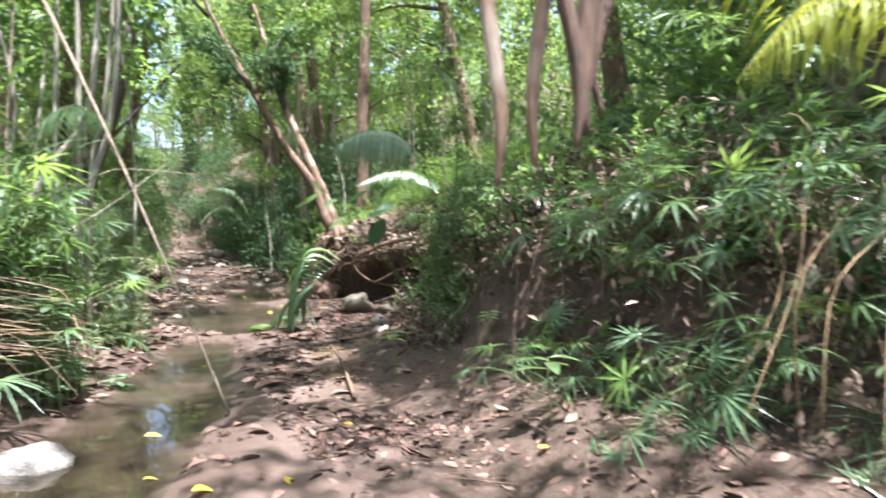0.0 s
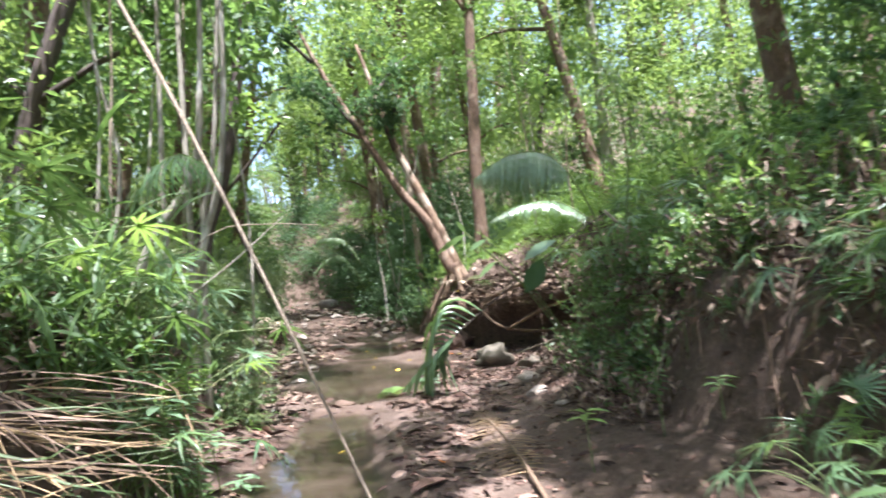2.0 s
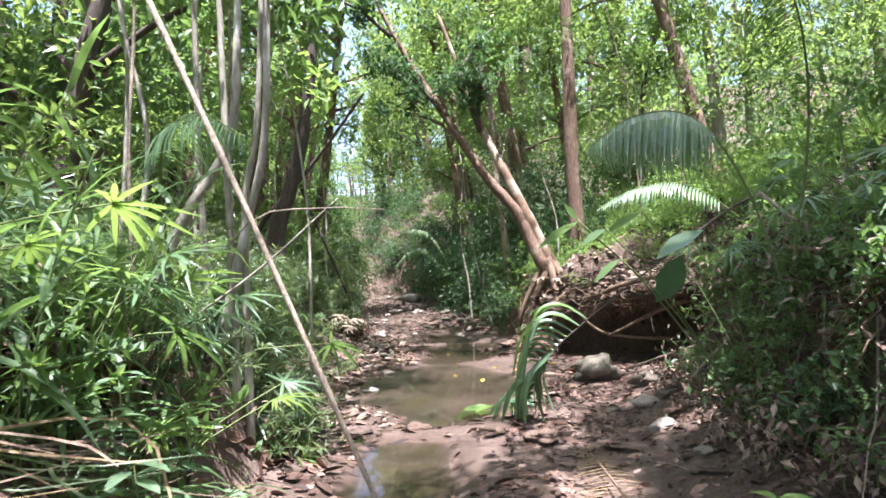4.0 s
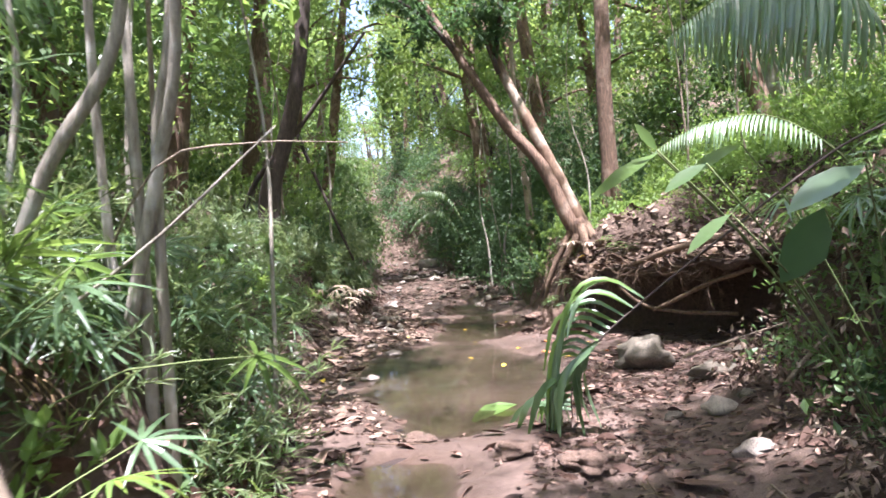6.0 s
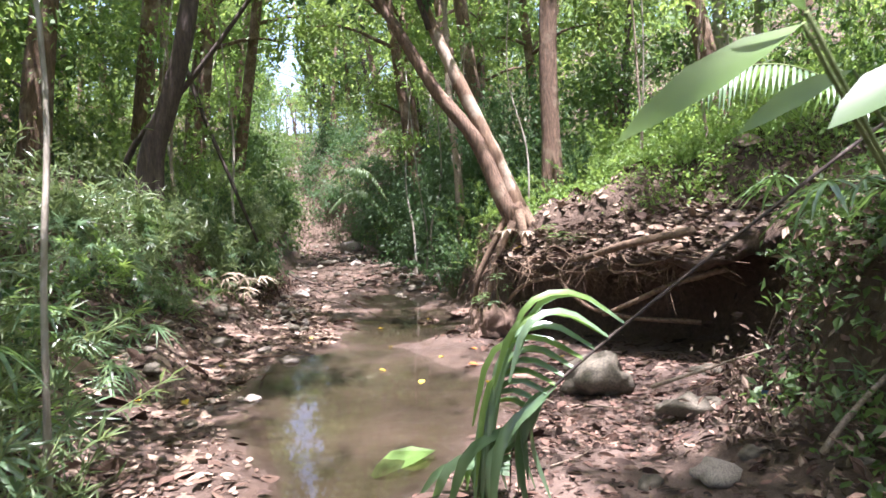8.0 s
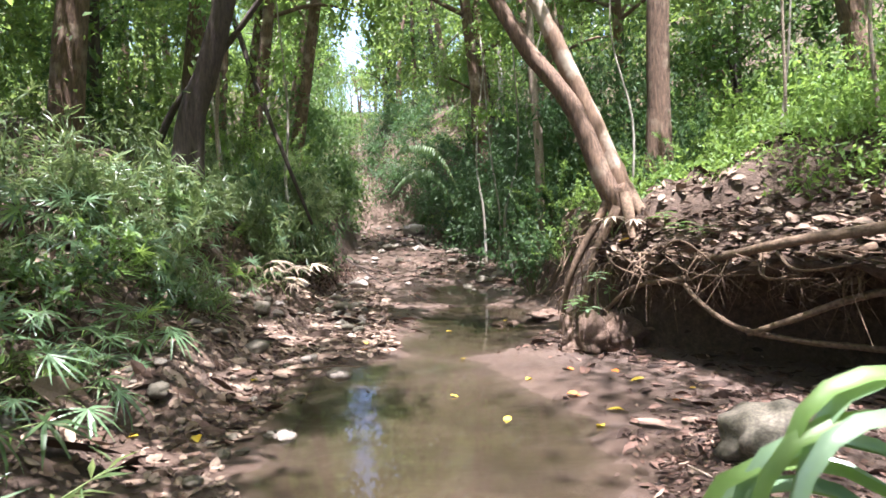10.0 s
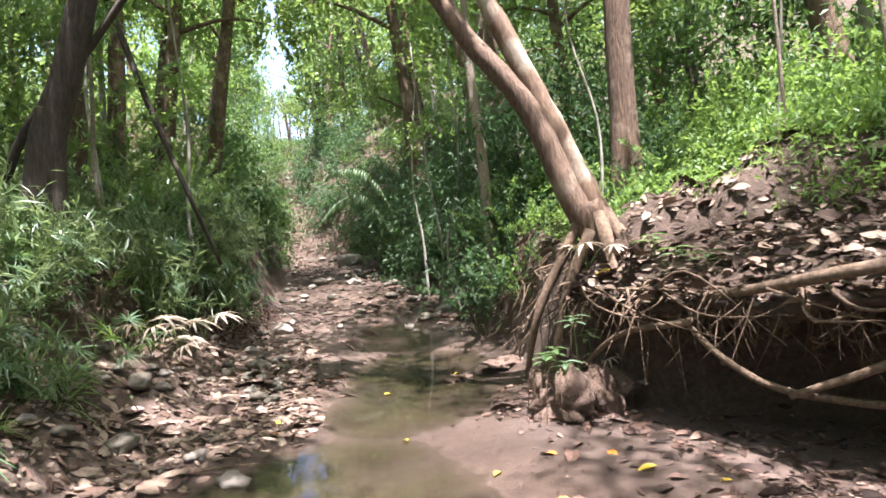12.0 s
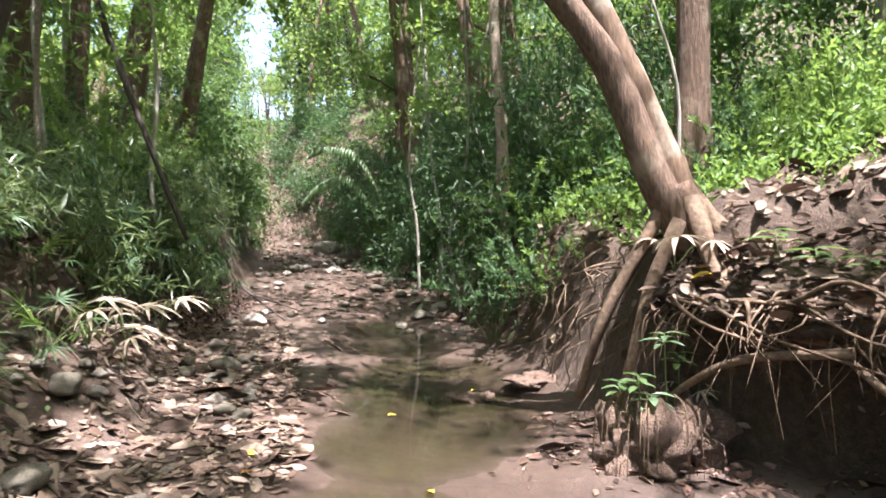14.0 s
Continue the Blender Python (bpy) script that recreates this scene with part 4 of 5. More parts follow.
thicket("dark narrow leaves hanging over the bank corner", 90, 40, strip(-1, 18.5, 23.2, -0.1, 0.7), 0.15, 0.8, 0.25, 0.17, LEAF_DARK, 64, 0.2, 1.2)
sow(tufts[2:], 20, -1, 7.4, 12.5, -0.1, 0.9, 0.5, 0.9, tilt=35)
sow([shrubs[2]], 20, 1, 17.4, 21.5, 0.3, 1.4, 0.4, 0.75, tilt=20)
thicket("dead leaves and twigs matted on the mud wall", 110, 26, strip(1, 8.4, 13.6, -0.45, 0.35), 0.0, 0.25, 0.2, 0.075, LITTER, 61, name="dead_leaves")
thicket("small creeping green plants on the mud wall", 90, 36, strip(1, 8.4, 13.4, -0.2, 0.5), 0.05, 0.4, 0.2, 0.075, LEAF_MID, 62, 0.5)
thicket("dead brown leaves caught in the plants on the bank", 260, 26, strip(1, 5, 15, 0.15, 1.6), 0.0, 0.35, 0.25, 0.09, LITTER, 21, name="dead_leaves")
thicket("dead brown leaves caught in the waterside plants", 150, 26, strip(-1, 4, 22, 0.1, 1.4), 0.0, 0.35, 0.25, 0.09, LITTER, 22, name="dead_leaves")
thicket("sunlit yellow-green leaves behind the steep bank", 190, 80, strip(1, 5, 15, 3.0, 9.0), 0.6, 4.0, 0.6, 0.14, LEAF_YOUNG, 41)
thicket("light green ground cover on the leafy slope", 420, 60, strip(1, 15.5, 26, 1.7, 7.0), 0.0, 0.35, 0.28, 0.08, LEAF_YOUNG, 11)
thicket("bright low leaves covering the bank beyond the leaning tree", 330, 90, strip(1, 18, 45, 0.2, 4.5), 0.0, 0.8, 0.32, 0.09, LEAF_YOUNG, 1)
thicket("sunlit light green plants on the slope behind the tree", 460, 80, strip(1, 15.5, 32, 3.0, 14), 0.0, 1.0, 0.5, 0.11, LEAF_YOUNG, 12)
thicket("leafy sprays hanging between the trunks above the bank", 300, 75, strip(1, 6, 27, 2.2, 9.0), 2.2, 6.5, 0.6, 0.14, LEAF_CROWN, 42)
thicket("leafy sprays hanging between the stems over the water", 240, 75, strip(-1, 6, 25, 1.8, 8.0), 2.2, 6.0, 0.6, 0.14, LEAF_CROWN, 43)
thicket("tangled green undergrowth behind the bank top", 560, 80, strip(1, 2, 45, 2.6, 17), 0.1, 3.0, 0.55, 0.13, LEAF_MID, 2)
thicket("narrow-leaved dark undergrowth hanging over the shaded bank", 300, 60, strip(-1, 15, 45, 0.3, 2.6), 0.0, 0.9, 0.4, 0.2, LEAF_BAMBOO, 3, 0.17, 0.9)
thicket("tangled green undergrowth between the stems", 620, 80, strip(-1, 1, 45, 1.8, 17), 0.1, 3.4, 0.55, 0.13, LEAF_CROWN, 4)
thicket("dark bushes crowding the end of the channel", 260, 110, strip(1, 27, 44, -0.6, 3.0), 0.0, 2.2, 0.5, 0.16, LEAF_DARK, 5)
thicket("dark bushes crowding the far turn of the stream", 200, 110, strip(-1, 27, 44, -0.3, 3.0), 0.0, 2.6, 0.5, 0.16, LEAF_MID, 6)
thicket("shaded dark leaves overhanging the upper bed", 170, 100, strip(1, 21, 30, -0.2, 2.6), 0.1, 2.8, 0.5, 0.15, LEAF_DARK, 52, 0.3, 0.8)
thicket("dense green undergrowth on the far slope", 420, 55, strip(1, 17, 60, 4.5, 30), 0.0, 2.6, 0.9, 0.26, LEAF_MID, 31)
thicket("dense green undergrowth on the opposite slope", 260, 55, strip(-1, 17, 60, 4.5, 30), 0.0, 2.6, 0.9, 0.26, LEAF_CROWN, 32)
thicket("hazy green forest wall closing the valley", 380, 90, valley, 0.2, 9.0, 1.5, 0.36, LEAF_CROWN, 7, name="far_woods")


def behind_lip(r, n):
    u, v = r.uniform(-0.6, 5.5, n), 1.25 + r.uniform(0, 1, n) ** 1.3 * 3.2
    return -3.05 + 0.757 * u + 0.653 * v, 16.95 - 0.653 * u + 0.757 * v


thicket("bright yellow-green low plants on the slope above the ledge", 330, 55, behind_lip, 0.02, 0.3, 0.22, 0.075, LEAF_YOUNG, 51)


# ---- litter, stones, sticks ----
def lay_leaves(name, n, spots, size, mat, label, seed, curl=0.35, fine=True):
    rng = np.random.default_rng(seed)
    X, Y = spots(rng, n)
    e = 0.06
    Z = land(X, Y)
    nx, ny_ = (land(X - e, Y) - land(X + e, Y)) / (2 * e), (land(X, Y - e) - land(X, Y + e)) / (2 * e)
    N = np.stack([nx, ny_, np.ones(len(X))], 1)
    N /= np.linalg.norm(N, axis=1)[:, None]
    f = Shape()
    a = rng.uniform(0, 6.28, len(X))
    way = np.stack([np.cos(a), np.sin(a), rng.normal(size=len(X)) * 0.22], 1)
    way -= N * (way * N).sum(1)[:, None] * 0.9
    up = N + rng.normal(size=N.shape) * curl
    P = np.stack([X, Y, Z], 1) + N * rng.uniform(0.003, 0.018, len(X))[:, None]
    S = size * np.exp(rng.normal(size=len(X)) * 0.55)
    for k in range(4):
        q = slice(k * len(X) // 4, (k + 1) * len(X) // 4)
        scatter_leaves(f, (oval_leaf if fine else plain_leaf)(rng.uniform(0.35, 0.6), rng.uniform(-0.15, 0.3), rng.uniform(-0.2, 0.2)), P[q], way[q], up[q], S[q])
    return tagged(new(name, f.mesh(name, mat, False)), label, "leaves", kind="stuff")


def zone(side, y0, y1, d0, d1):
    def spots(rng, n):
        y = rng.uniform(y0, y1, n * 3)
        d = rng.uniform(d0, d1, n * 3)
        x = toe_r(y) + d if side > 0 else toe_l(y) - d
        ok = (vnoise(x * 1.1 + 3, y * 1.1) + 0.5 > rng.random(n * 3) * 0.9) & (pool_share(x, y) < -0.02)
        return x[ok][:n], y[ok][:n]
    return spots


lay_leaves("leaf_litter", 14000, zone(1, 2.5, 15.5, -2.0, 0.4), 0.044, LITTER_WET, "damp brown leaf litter along the stream edge", 1, 0.5)
lay_leaves("leaf_litter", 11000, zone(-1, 11.0, 21.5, -1.0, 1.9), 0.06, LITTER, "dry tan leaf litter on the gentle bank", 2, 0.55)
lay_leaves("leaf_litter", 9500, zone(1, 15.8, 24.0, 0.1, 3.6), 0.068, LITTER, "thick dry brown leaves under the leaning tree", 3, 0.55)
lay_leaves("leaf_litter", 1500, zone(-1, 3.0, 11.5, -0.7, 1.2), 0.09, LITTER_WET, "dark wet leaf litter at the foot of the bank", 4)
lay_leaves("leaf_litter", 1700, zone(1, 13.6, 18.2, -2.3, 0.6), 0.064, LITTER_WET, "damp brown leaves below the undercut bank", 8)
lay_leaves("leaf_litter", 2400, zone(1, 22.0, 36.0, -3.6, 0.2), 0.1, LITTER_WET, "dark rotting leaves and twigs on the upper bed", 9, fine=False)
lay_leaves("leaf_litter", 900, zone(1, 3.0, 24.0, -3.4, -1.5), 0.07, LITTER_WET, "scattered sodden leaves on the stream bed", 5)
lay_leaves("leaf_litter", 2600, zone(1, 3.0, 15.0, 0.3, 4.5), 0.10, LITTER, "brown leaf litter on the bank top", 6, fine=False)
lay_leaves("leaf_litter", 2600, zone(-1, 3.0, 15.0, 1.2, 6.0), 0.10, LITTER, "brown leaf litter beneath the bushes", 7, fine=False)


def stone_mesh(name, seed, mat, flat=0.65):
    rng = np.random.default_rng(seed)
    bm = bmesh.new()
    bmesh.ops.create_icosphere(bm, subdivisions=3, radius=1.0)
    off = Vector(rng.uniform(-50, 50, 3))
    for v in bm.verts:
        c = v.co.copy()
        k = 1 + 0.55 * noise.noise(c * 0.9 + off) + 0.3 * noise.noise(c * 2.1 + off) + 0.13 * noise.noise(c * 5 + off) + 0.06 * noise.noise(c * 11 + off)
        v.co = Vector((c.x * k, c.y * k * 0.8, c.z * k * flat))
    me = bpy.data.meshes.new(name)
    bm.to_mesh(me)
    bm.free()
    me.polygons.foreach_set("use_smooth", np.ones(len(me.polygons), bool))
    me.materials.append(mat)
    return me


def put_stone(me, x, y, s, label, group="", rz=0, sink=0.3, z=None):
    ob = new("stone", me)
    ob.matrix_basis = pose(x, y, (h(x, y) if z is None else z) + s * 0.65 - s * sink, 0, 0, rz)
    ob.scale = (s, s, s)
    return tagged(ob, label, "stone", group)


ROCKS = [stone_mesh("stone", k, STONE_DARK if k % 2 else STONE, 0.55) for k in range(4)]
put_stone(stone_mesh("stone", 20, STONE_PALE), -2.1, 5.82, 0.2, "pale pitted limestone rock lying in the water", rz=20, sink=0.45)
put_stone(stone_mesh("stone", 21, STONE_DARK), -1.6, 13.75, 0.3, "grey-brown boulder half sunk in the mud", rz=40)
put_stone(stone_mesh("stone", 22, STONE_DARK, 0.45), -0.95, 12.9, 0.19, "flat brown rock among fallen leaves", rz=10)
put_stone(stone_mesh("stone", 23, STONE_PALE), -12.3, 34.4, 0.42, "whitish rock on the gravel bar", rz=0)
rng = np.random.default_rng(41)
for i in range(95):
    y = rng.uniform(11.5, 20)
    x = toe_l(y) - rng.uniform(-0.6, 1.2)
    put_stone(ROCKS[int(rng.integers(0, 4))], x, y, float(np.exp(rng.normal(-2.95, 0.4))), "small grey-brown stone on the muddy bank", "stones on the bank", rng.uniform(0, 360))
for i in range(190):
    y = rng.uniform(21, 36)
    u = rng.random()
    x = toe_l(y) * (1 - u) + toe_r(y) * u
    put_stone(ROCKS[int(rng.integers(0, 4))], x, y, float(np.exp(rng.normal(-2.75, 0.45))), "grey stone of the gravel bar", "stones of the gravel bar", rng.uniform(0, 360))
for i in range(9):
    y = rng.uniform(9, 15)
    put_stone(ROCKS[int(rng.integers(0, 4))], toe_r(y) - rng.uniform(-0.1, 1.2), y, float(np.exp(rng.normal(-2.6, 0.3))), "brown stone at the foot of the bank", "stones under the bank", rng.uniform(0, 360), 0.6)


# ---- palms and single plants ----
def frond(m, P, n, leaflet, width, mat, label, seed, name="palm_frond", droop=0.5, splay=0.75, down=0.5, rachis=0.008, both=True, category="palm", start=0.2):
    """A feather leaf: an arching midrib with two rows of leaflets."""
    rng = np.random.default_rng(seed)
    t = thing(name, m, label, category)
    s = Shape()
    Q = smooth_path(P, 26)
    tube(s, Q, [rachis * 1.6, rachis, rachis * 0.35], 5)
    part("midrib", s.mesh("midrib", STEM_GREEN if mat is not STRAW else ROOT), t)
    meshes = []
    for k in range(3):
        f = Shape()
        f.add(*blade_leaf(width / leaflet, droop * rng.uniform(0.6, 1.4), 5))
        meshes.append(f.mesh("leaflet", mat, False))
    for i in range(n):
        u = start + (1 - start) * i / n
        p = np.array([np.interp(u * 25, np.arange(26), Q[:, k]) for k in range(3)])
        j = min(24, int(u * 25))
        tan = Vector(Q[j + 1] - Q[j]).normalized()
        side = tan.cross(Vector((0, 0, 1)))
        side = side.normalized() if side.length > 0.05 else Vector((1, 0, 0))
        for sg in ((-1, 1) if both else (1,)):
            w = (tan * (1 - splay) + side * sg * splay + Vector((0, 0, -down * rng.uniform(0.6, 1.3)))).normalized()
            nrm = Vector((0, 0, 1)) + side * sg * 0.5
            x = w.cross(nrm).normalized()
            z = x.cross(w)
            L = leaflet * math.sin(math.pi * (0.25 + 0.68 * (i + 0.5) / n)) * rng.uniform(0.85, 1.1)
            M = Matrix((x, w, z)).transposed().to_4x4()
            part("leaflet", meshes[int(rng.integers(0, 3))], t, m=Matrix.Translation(p) @ M @ Matrix.Scale(L, 4))
    return t


# yellow of sun shining through the fronds, put into the leaf colour
LEAF_BACKLIT = leaf_material("leaf_backlit", (0.16, 0.2, 0.03), (0.3, 0.34, 0.06), (0.6, 0.6, 0.06), 0.5, 0.6, 0.3)
# base colour raised to carry the pale sky sheen on the leaves
GLOSSY = leaf_material("glossy_palm", (0.1, 0.17, 0.09), (0.18, 0.27, 0.16), (0.3, 0.5, 0.07), 0.28, 0.35, 0.8)
I4 = pose(0, 0, 0)
frond(I4, [(0.15, 9.9, 1.3), (-0.05, 9.75, 2.0), (-0.35, 9.55, 2.46), (-0.72, 9.42, 2.5), (-1.05, 9.3, 2.3)], 52, 0.4, 0.026, GLOSSY,
      "large arching palm frond with pale glossy drooping leaflets", 1, droop=0.75, down=0.75, splay=0.75, start=0.42)
frond(I4, [(0.35, 12.2, 1.3), (0.1, 12.15, 1.9), (-0.4, 12.1, 2.3), (-0.9, 12.1, 2.3), (-1.3, 12.05, 2.12)], 44, 0.28, 0.022, GLOSSY,
      "arching green palm frond over the mud wall", 2, droop=0.5, down=0.35, splay=0.8, start=0.35)
frond(I4, [(0.2, 9.8, 1.4), (0.3, 9.4, 2.3), (0.2, 8.9, 2.9), (-0.1, 8.3, 3.1)], 40, 0.42, 0.024, LEAF_PALM, "tall green palm frond arching over the stream", 3, down=0.5, splay=0.75, start=0.4)


def ribbon(P, width, mat, name, n=9, twist=0.0):
    """A strap leaf along P, widest in the middle, folded along its midrib."""
    Q = smooth_path(P, n)
    T = np.gradient(Q, axis=0)
    V, F = [], []
    for i in range(n):
        u = i / (n - 1)
        side = np.cross(T[i], (0.15 + twist, -0.5, 0.85))
        side /= np.linalg.norm(side) + 1e-9
        w = width / 2 * max(0.06, math.sin(math.pi * (0.1 + 0.87 * u)) ** 0.7)
        up = np.cross(side, T[i])
        up /= np.linalg.norm(up) + 1e-9
        V += [Q[i] - side * w + up * w * 0.35, Q[i], Q[i] + side * w + up * w * 0.35]
        if i:
            k = 3 * i
            F += [(k - 3, k - 2, k + 1, k), (k - 2, k - 1, k + 2, k + 1)]
    return mesh_of(name, V, F, mat)


# broken frond: long stalk from the bank, strap leaflets spilling to the mud
rng = np.random.default_rng(12)
t = thing("palm_frond", I4, "broken green palm frond drooping from the bank to the mud", "palm")
STALK = smooth_path([(0.35, 11.9, 2.15), (-0.08, 11.74, 1.95), (-0.75, 11.47, 1.48), (-1.4, 11.2, 1.0), (-1.72, 11.12, 0.72), (-1.92, 11.3, 0.4), (-2.0, 11.6, 0.08)], 40)
s = Shape()
tube(s, STALK, [0.01, 0.009, 0.007, 0.004], 6)
part("midrib", s.mesh("midrib", BARK_DARK), t)
for i in range(20):
    a = STALK[19 + i // 2]
    L = 0.66 - 0.012 * i
    d = np.array([-0.75 + rng.normal() * 0.06, -0.35 + 0.05 * i + rng.normal() * 0.08, 0.32 - 0.028 * i])
    P = [a, a + d * L * 0.45 + (0, 0, 0.06), a + d * L * 0.85 + (0, 0, -0.06), a + d * L * 1.05 + (0, 0, -0.3 - 0.02 * i)]
    part("leaflet", ribbon(P, 0.042, LEAF_YOUNG if i % 3 == 0 else GLOSSY, "leaflet"), t)
for i in range(22):
    a = STALK[25 + i * 13 // 22]
    d = rng.normal(size=2) * 0.14
    e = (a[0] - 0.22 + d[0], a[1] + 0.05 + d[1] + 0.12, max(0.03, a[2] - rng.uniform(0.45, 0.7)))
    P = [a, ((a[0] + e[0]) / 2 - 0.08, (a[1] + e[1]) / 2 - 0.02, (a[2] + e[2]) / 2 + 0.08), e]
    part("leaflet", ribbon(P, 0.06, GLOSSY if i % 2 else LEAF_PALM, "leaflet", 8, 0.4), t)

# heap of bent dry straw on the bank
t = thing("straw_heap", I4, "heap of bent dry tan straw over the dark undercut bank", "straw")
for i in range(130):
    y = rng.uniform(4.9, 6.9)
    layer = rng.random()
    z0 = 0.5 + 0.55 * layer + rng.normal() * 0.04
    x0, x1 = -3.5 + rng.normal() * 0.2, -2.35 - 0.3 * layer + rng.normal() * 0.12
    drop = rng.uniform(-0.04, 0.08) if i % 6 else rng.uniform(0.25, 0.5)
    P = [(x0, y - 0.25, z0), (x0 * 0.6 + x1 * 0.4, y - 0.1 + rng.normal() * 0.06, z0 + rng.uniform(0.02, 0.12)), (x0 * 0.2 + x1 * 0.8, y + rng.normal() * 0.1, z0 + rng.normal() * 0.03), (x1 + 0.08, y + 0.1 + rng.normal() * 0.12, z0 - drop)]
    part("straw", ribbon(P, rng.uniform(0.006, 0.018), (STRAW, ROOT, STRAW, LITTER, LEAF_BAMBOO)[i % 5], "straw", 9, rng.normal() * 0.5), t)
# dry cane leaves hanging on the other bank
t = thing("dry_cane", I4, "dry straw-coloured canes hanging down the bank", "straw")
for i in range(16):
    x0, y0 = 2.25 + rng.normal() * 0.2, 5.2 + rng.normal() * 0.35
    L = rng.uniform(0.6, 1.1)
    P = [(x0, y0, 1.45 + rng.normal() * 0.12), (x0 - 0.1 + rng.normal() * 0.1, y0 - 0.1, 1.1), (x0 - 0.25 + rng.normal() * 0.15, y0 - 0.15, 1.35 - L)]
    part("straw", ribbon(P, rng.uniform(0.004, 0.011), STRAW, "straw", 8, rng.normal() * 0.5), t)
frond(I4, [(-0.43, 7.2, 0.1), (-0.72, 8.2, 0.16), (-1.02, 9.2, 0.14), (-1.35, 10.3, 0.1)], 34, 0.34, 0.012, STRAW, "dry brown fallen palm frond lying on the mud", 6,
      droop=0.1, down=0.14, splay=0.7, rachis=0.012)
for i, (P, L, lab) in enumerate([([(2.6, 5.4, 1.9), (2.5, 5.2, 2.6), (2.1, 5.0, 2.75), (1.6, 4.9, 2.4)], 0.5, "palm frond arching from the bank top, coloured yellow-green as if backlit"),
                                 ([(2.9, 5.8, 1.9), (2.7, 5.6, 2.5), (2.2, 5.5, 2.5), (1.8, 5.4, 2.1)], 0.45, "backlit palm frond on the bank top"),
                                 ([(2.5, 6.3, 2.0), (2.3, 6.2, 2.9), (1.8, 6.0, 3.1), (1.2, 5.9, 2.7)], 0.5, "tall palm frond hanging over the bank"),
                                 ([(-3.3, 6.0, 1.2), (-3.2, 5.8, 2.2), (-2.9, 5.6, 2.6), (-2.4, 5.5, 2.5)], 0.45, "broad green frond arching from the waterside thicket"),
                                 ([(-3.6, 8.3, 1.4), (-3.4, 8.0, 2.3), (-3.0, 7.8, 2.5), (-2.6, 7.7, 2.3)], 0.4, "feathery frond beside the slanting pole"),
                                 ([(-8.2, 28.5, 1.4), (-8.9, 28.2, 3.1), (-9.8, 28.0, 3.35), (-10.2, 27.9, 3.05)], 0.3, "grey-green palm frond in the shaded channel"),
                                 ([(-8.3, 28.6, 1.0), (-9.1, 28.3, 2.55), (-9.8, 28.0, 2.5), (-10.3, 27.8, 1.95)], 0.3, "large dull palm frond near the far turn")]):
    frond(I4, P, 34, L, 0.026 if i < 5 else 0.06, LEAF_BACKLIT if i in (0, 1, 2) else LEAF_PALM if i < 5 else LEAF_MID, lab, 20 + i, down=0.6 if i < 5 else 0.9)


def broad_plant(leaves, label, mat, root_at, name="broad_leaf_plant"):
    """Large oval leaves on bent stalks; each leaf: base, tip, width."""
    t = thing(name, I4, label, "plant")
    rx, ry = root_at
    for i, (a, e, w, nz) in enumerate(leaves):
        s = Shape()
        g = (rx, ry, h(rx, ry) - 0.05)
        mid = tuple((g[k] * 0.4 + a[k] * 0.6) + (0.12 if k == 2 else 0) for k in range(3))
        tube(s, [g, mid, a], [0.006, 0.005, 0.004], 5, 9)
        part("stalk", s.mesh("stalk", STEM_GREEN), t)
        L = math.dist(a, e)
        f = Shape()
        tv, tf = oval_leaf(w / L, 0.1, 0.12)
        scatter_leaves(f, (tv, tf), [a], [np.array(e) - a], [nz], [L])
        ob = part("leaf", f.mesh("leaf", mat[i % len(mat)], True), t)
    return t


broad_plant([((-0.36, 9.32, 1.7), (-0.66, 9.2, 1.57), 0.17, (-0.1, -0.55, 1)), ((-0.5, 9.4, 1.55), (-0.66, 9.35, 1.25), 0.2, (0.5, -0.6, 0.3)), ((-0.75, 10.0, 1.9), (-1.05, 10.0, 1.78), 0.12, (0, -0.6, 1))],
            "plant with large rounded glossy green leaves", [GLOSSY, LEAF_DARK, LEAF_YOUNG], (0.0, 10.6))
broad_plant([((-1.1, 9.02, 1.8), (-1.37, 8.95, 1.67), 0.085, (0.1, -0.7, 1)), ((-0.93, 9.0, 1.74), (-1.09, 8.95, 1.66), 0.075, (0, -0.7, 1)), ((-1.1, 9.0, 1.81), (-1.17, 8.97, 1.92), 0.04, (0, -1, 0.3)),
             ((-0.86, 9.0, 1.55), (-1.03, 8.95, 1.43), 0.075, (-0.5, -0.6, 0.5))], "plant with long bright green leaves", [LEAF_YOUNG, LEAF_MID], (-0.1, 10.4))


def seedling(x, y, z, size, mat, label, seed, n=7, ground=None):
    t = thing("seedling", I4, label, "plant")
    rng = np.random.default_rng(seed)
    g = h(x, y) if ground is None else ground
    s = Shape()
    tube(s, [(x + 0.03, y + 0.05, g - 0.04), (x, y, z)], [0.006, 0.004], 5, 5)
    part("stem", s.mesh("stem", STEM_GREEN), t)
    for i in range(n):
        a = i * 2.4 + rng.uniform(-0.3, 0.3)
        f = Shape()
        scatter_leaves(f, oval_leaf(0.36, 0.15, 0.25), [(x, y, z - 0.015 * i * size * 5)], [(math.cos(a), math.sin(a), 0.15)], [(0, 0, 1)], [size * rng.uniform(0.8, 1.15)])
        part("leaf", f.mesh("leaf", mat, False), t)
    return t


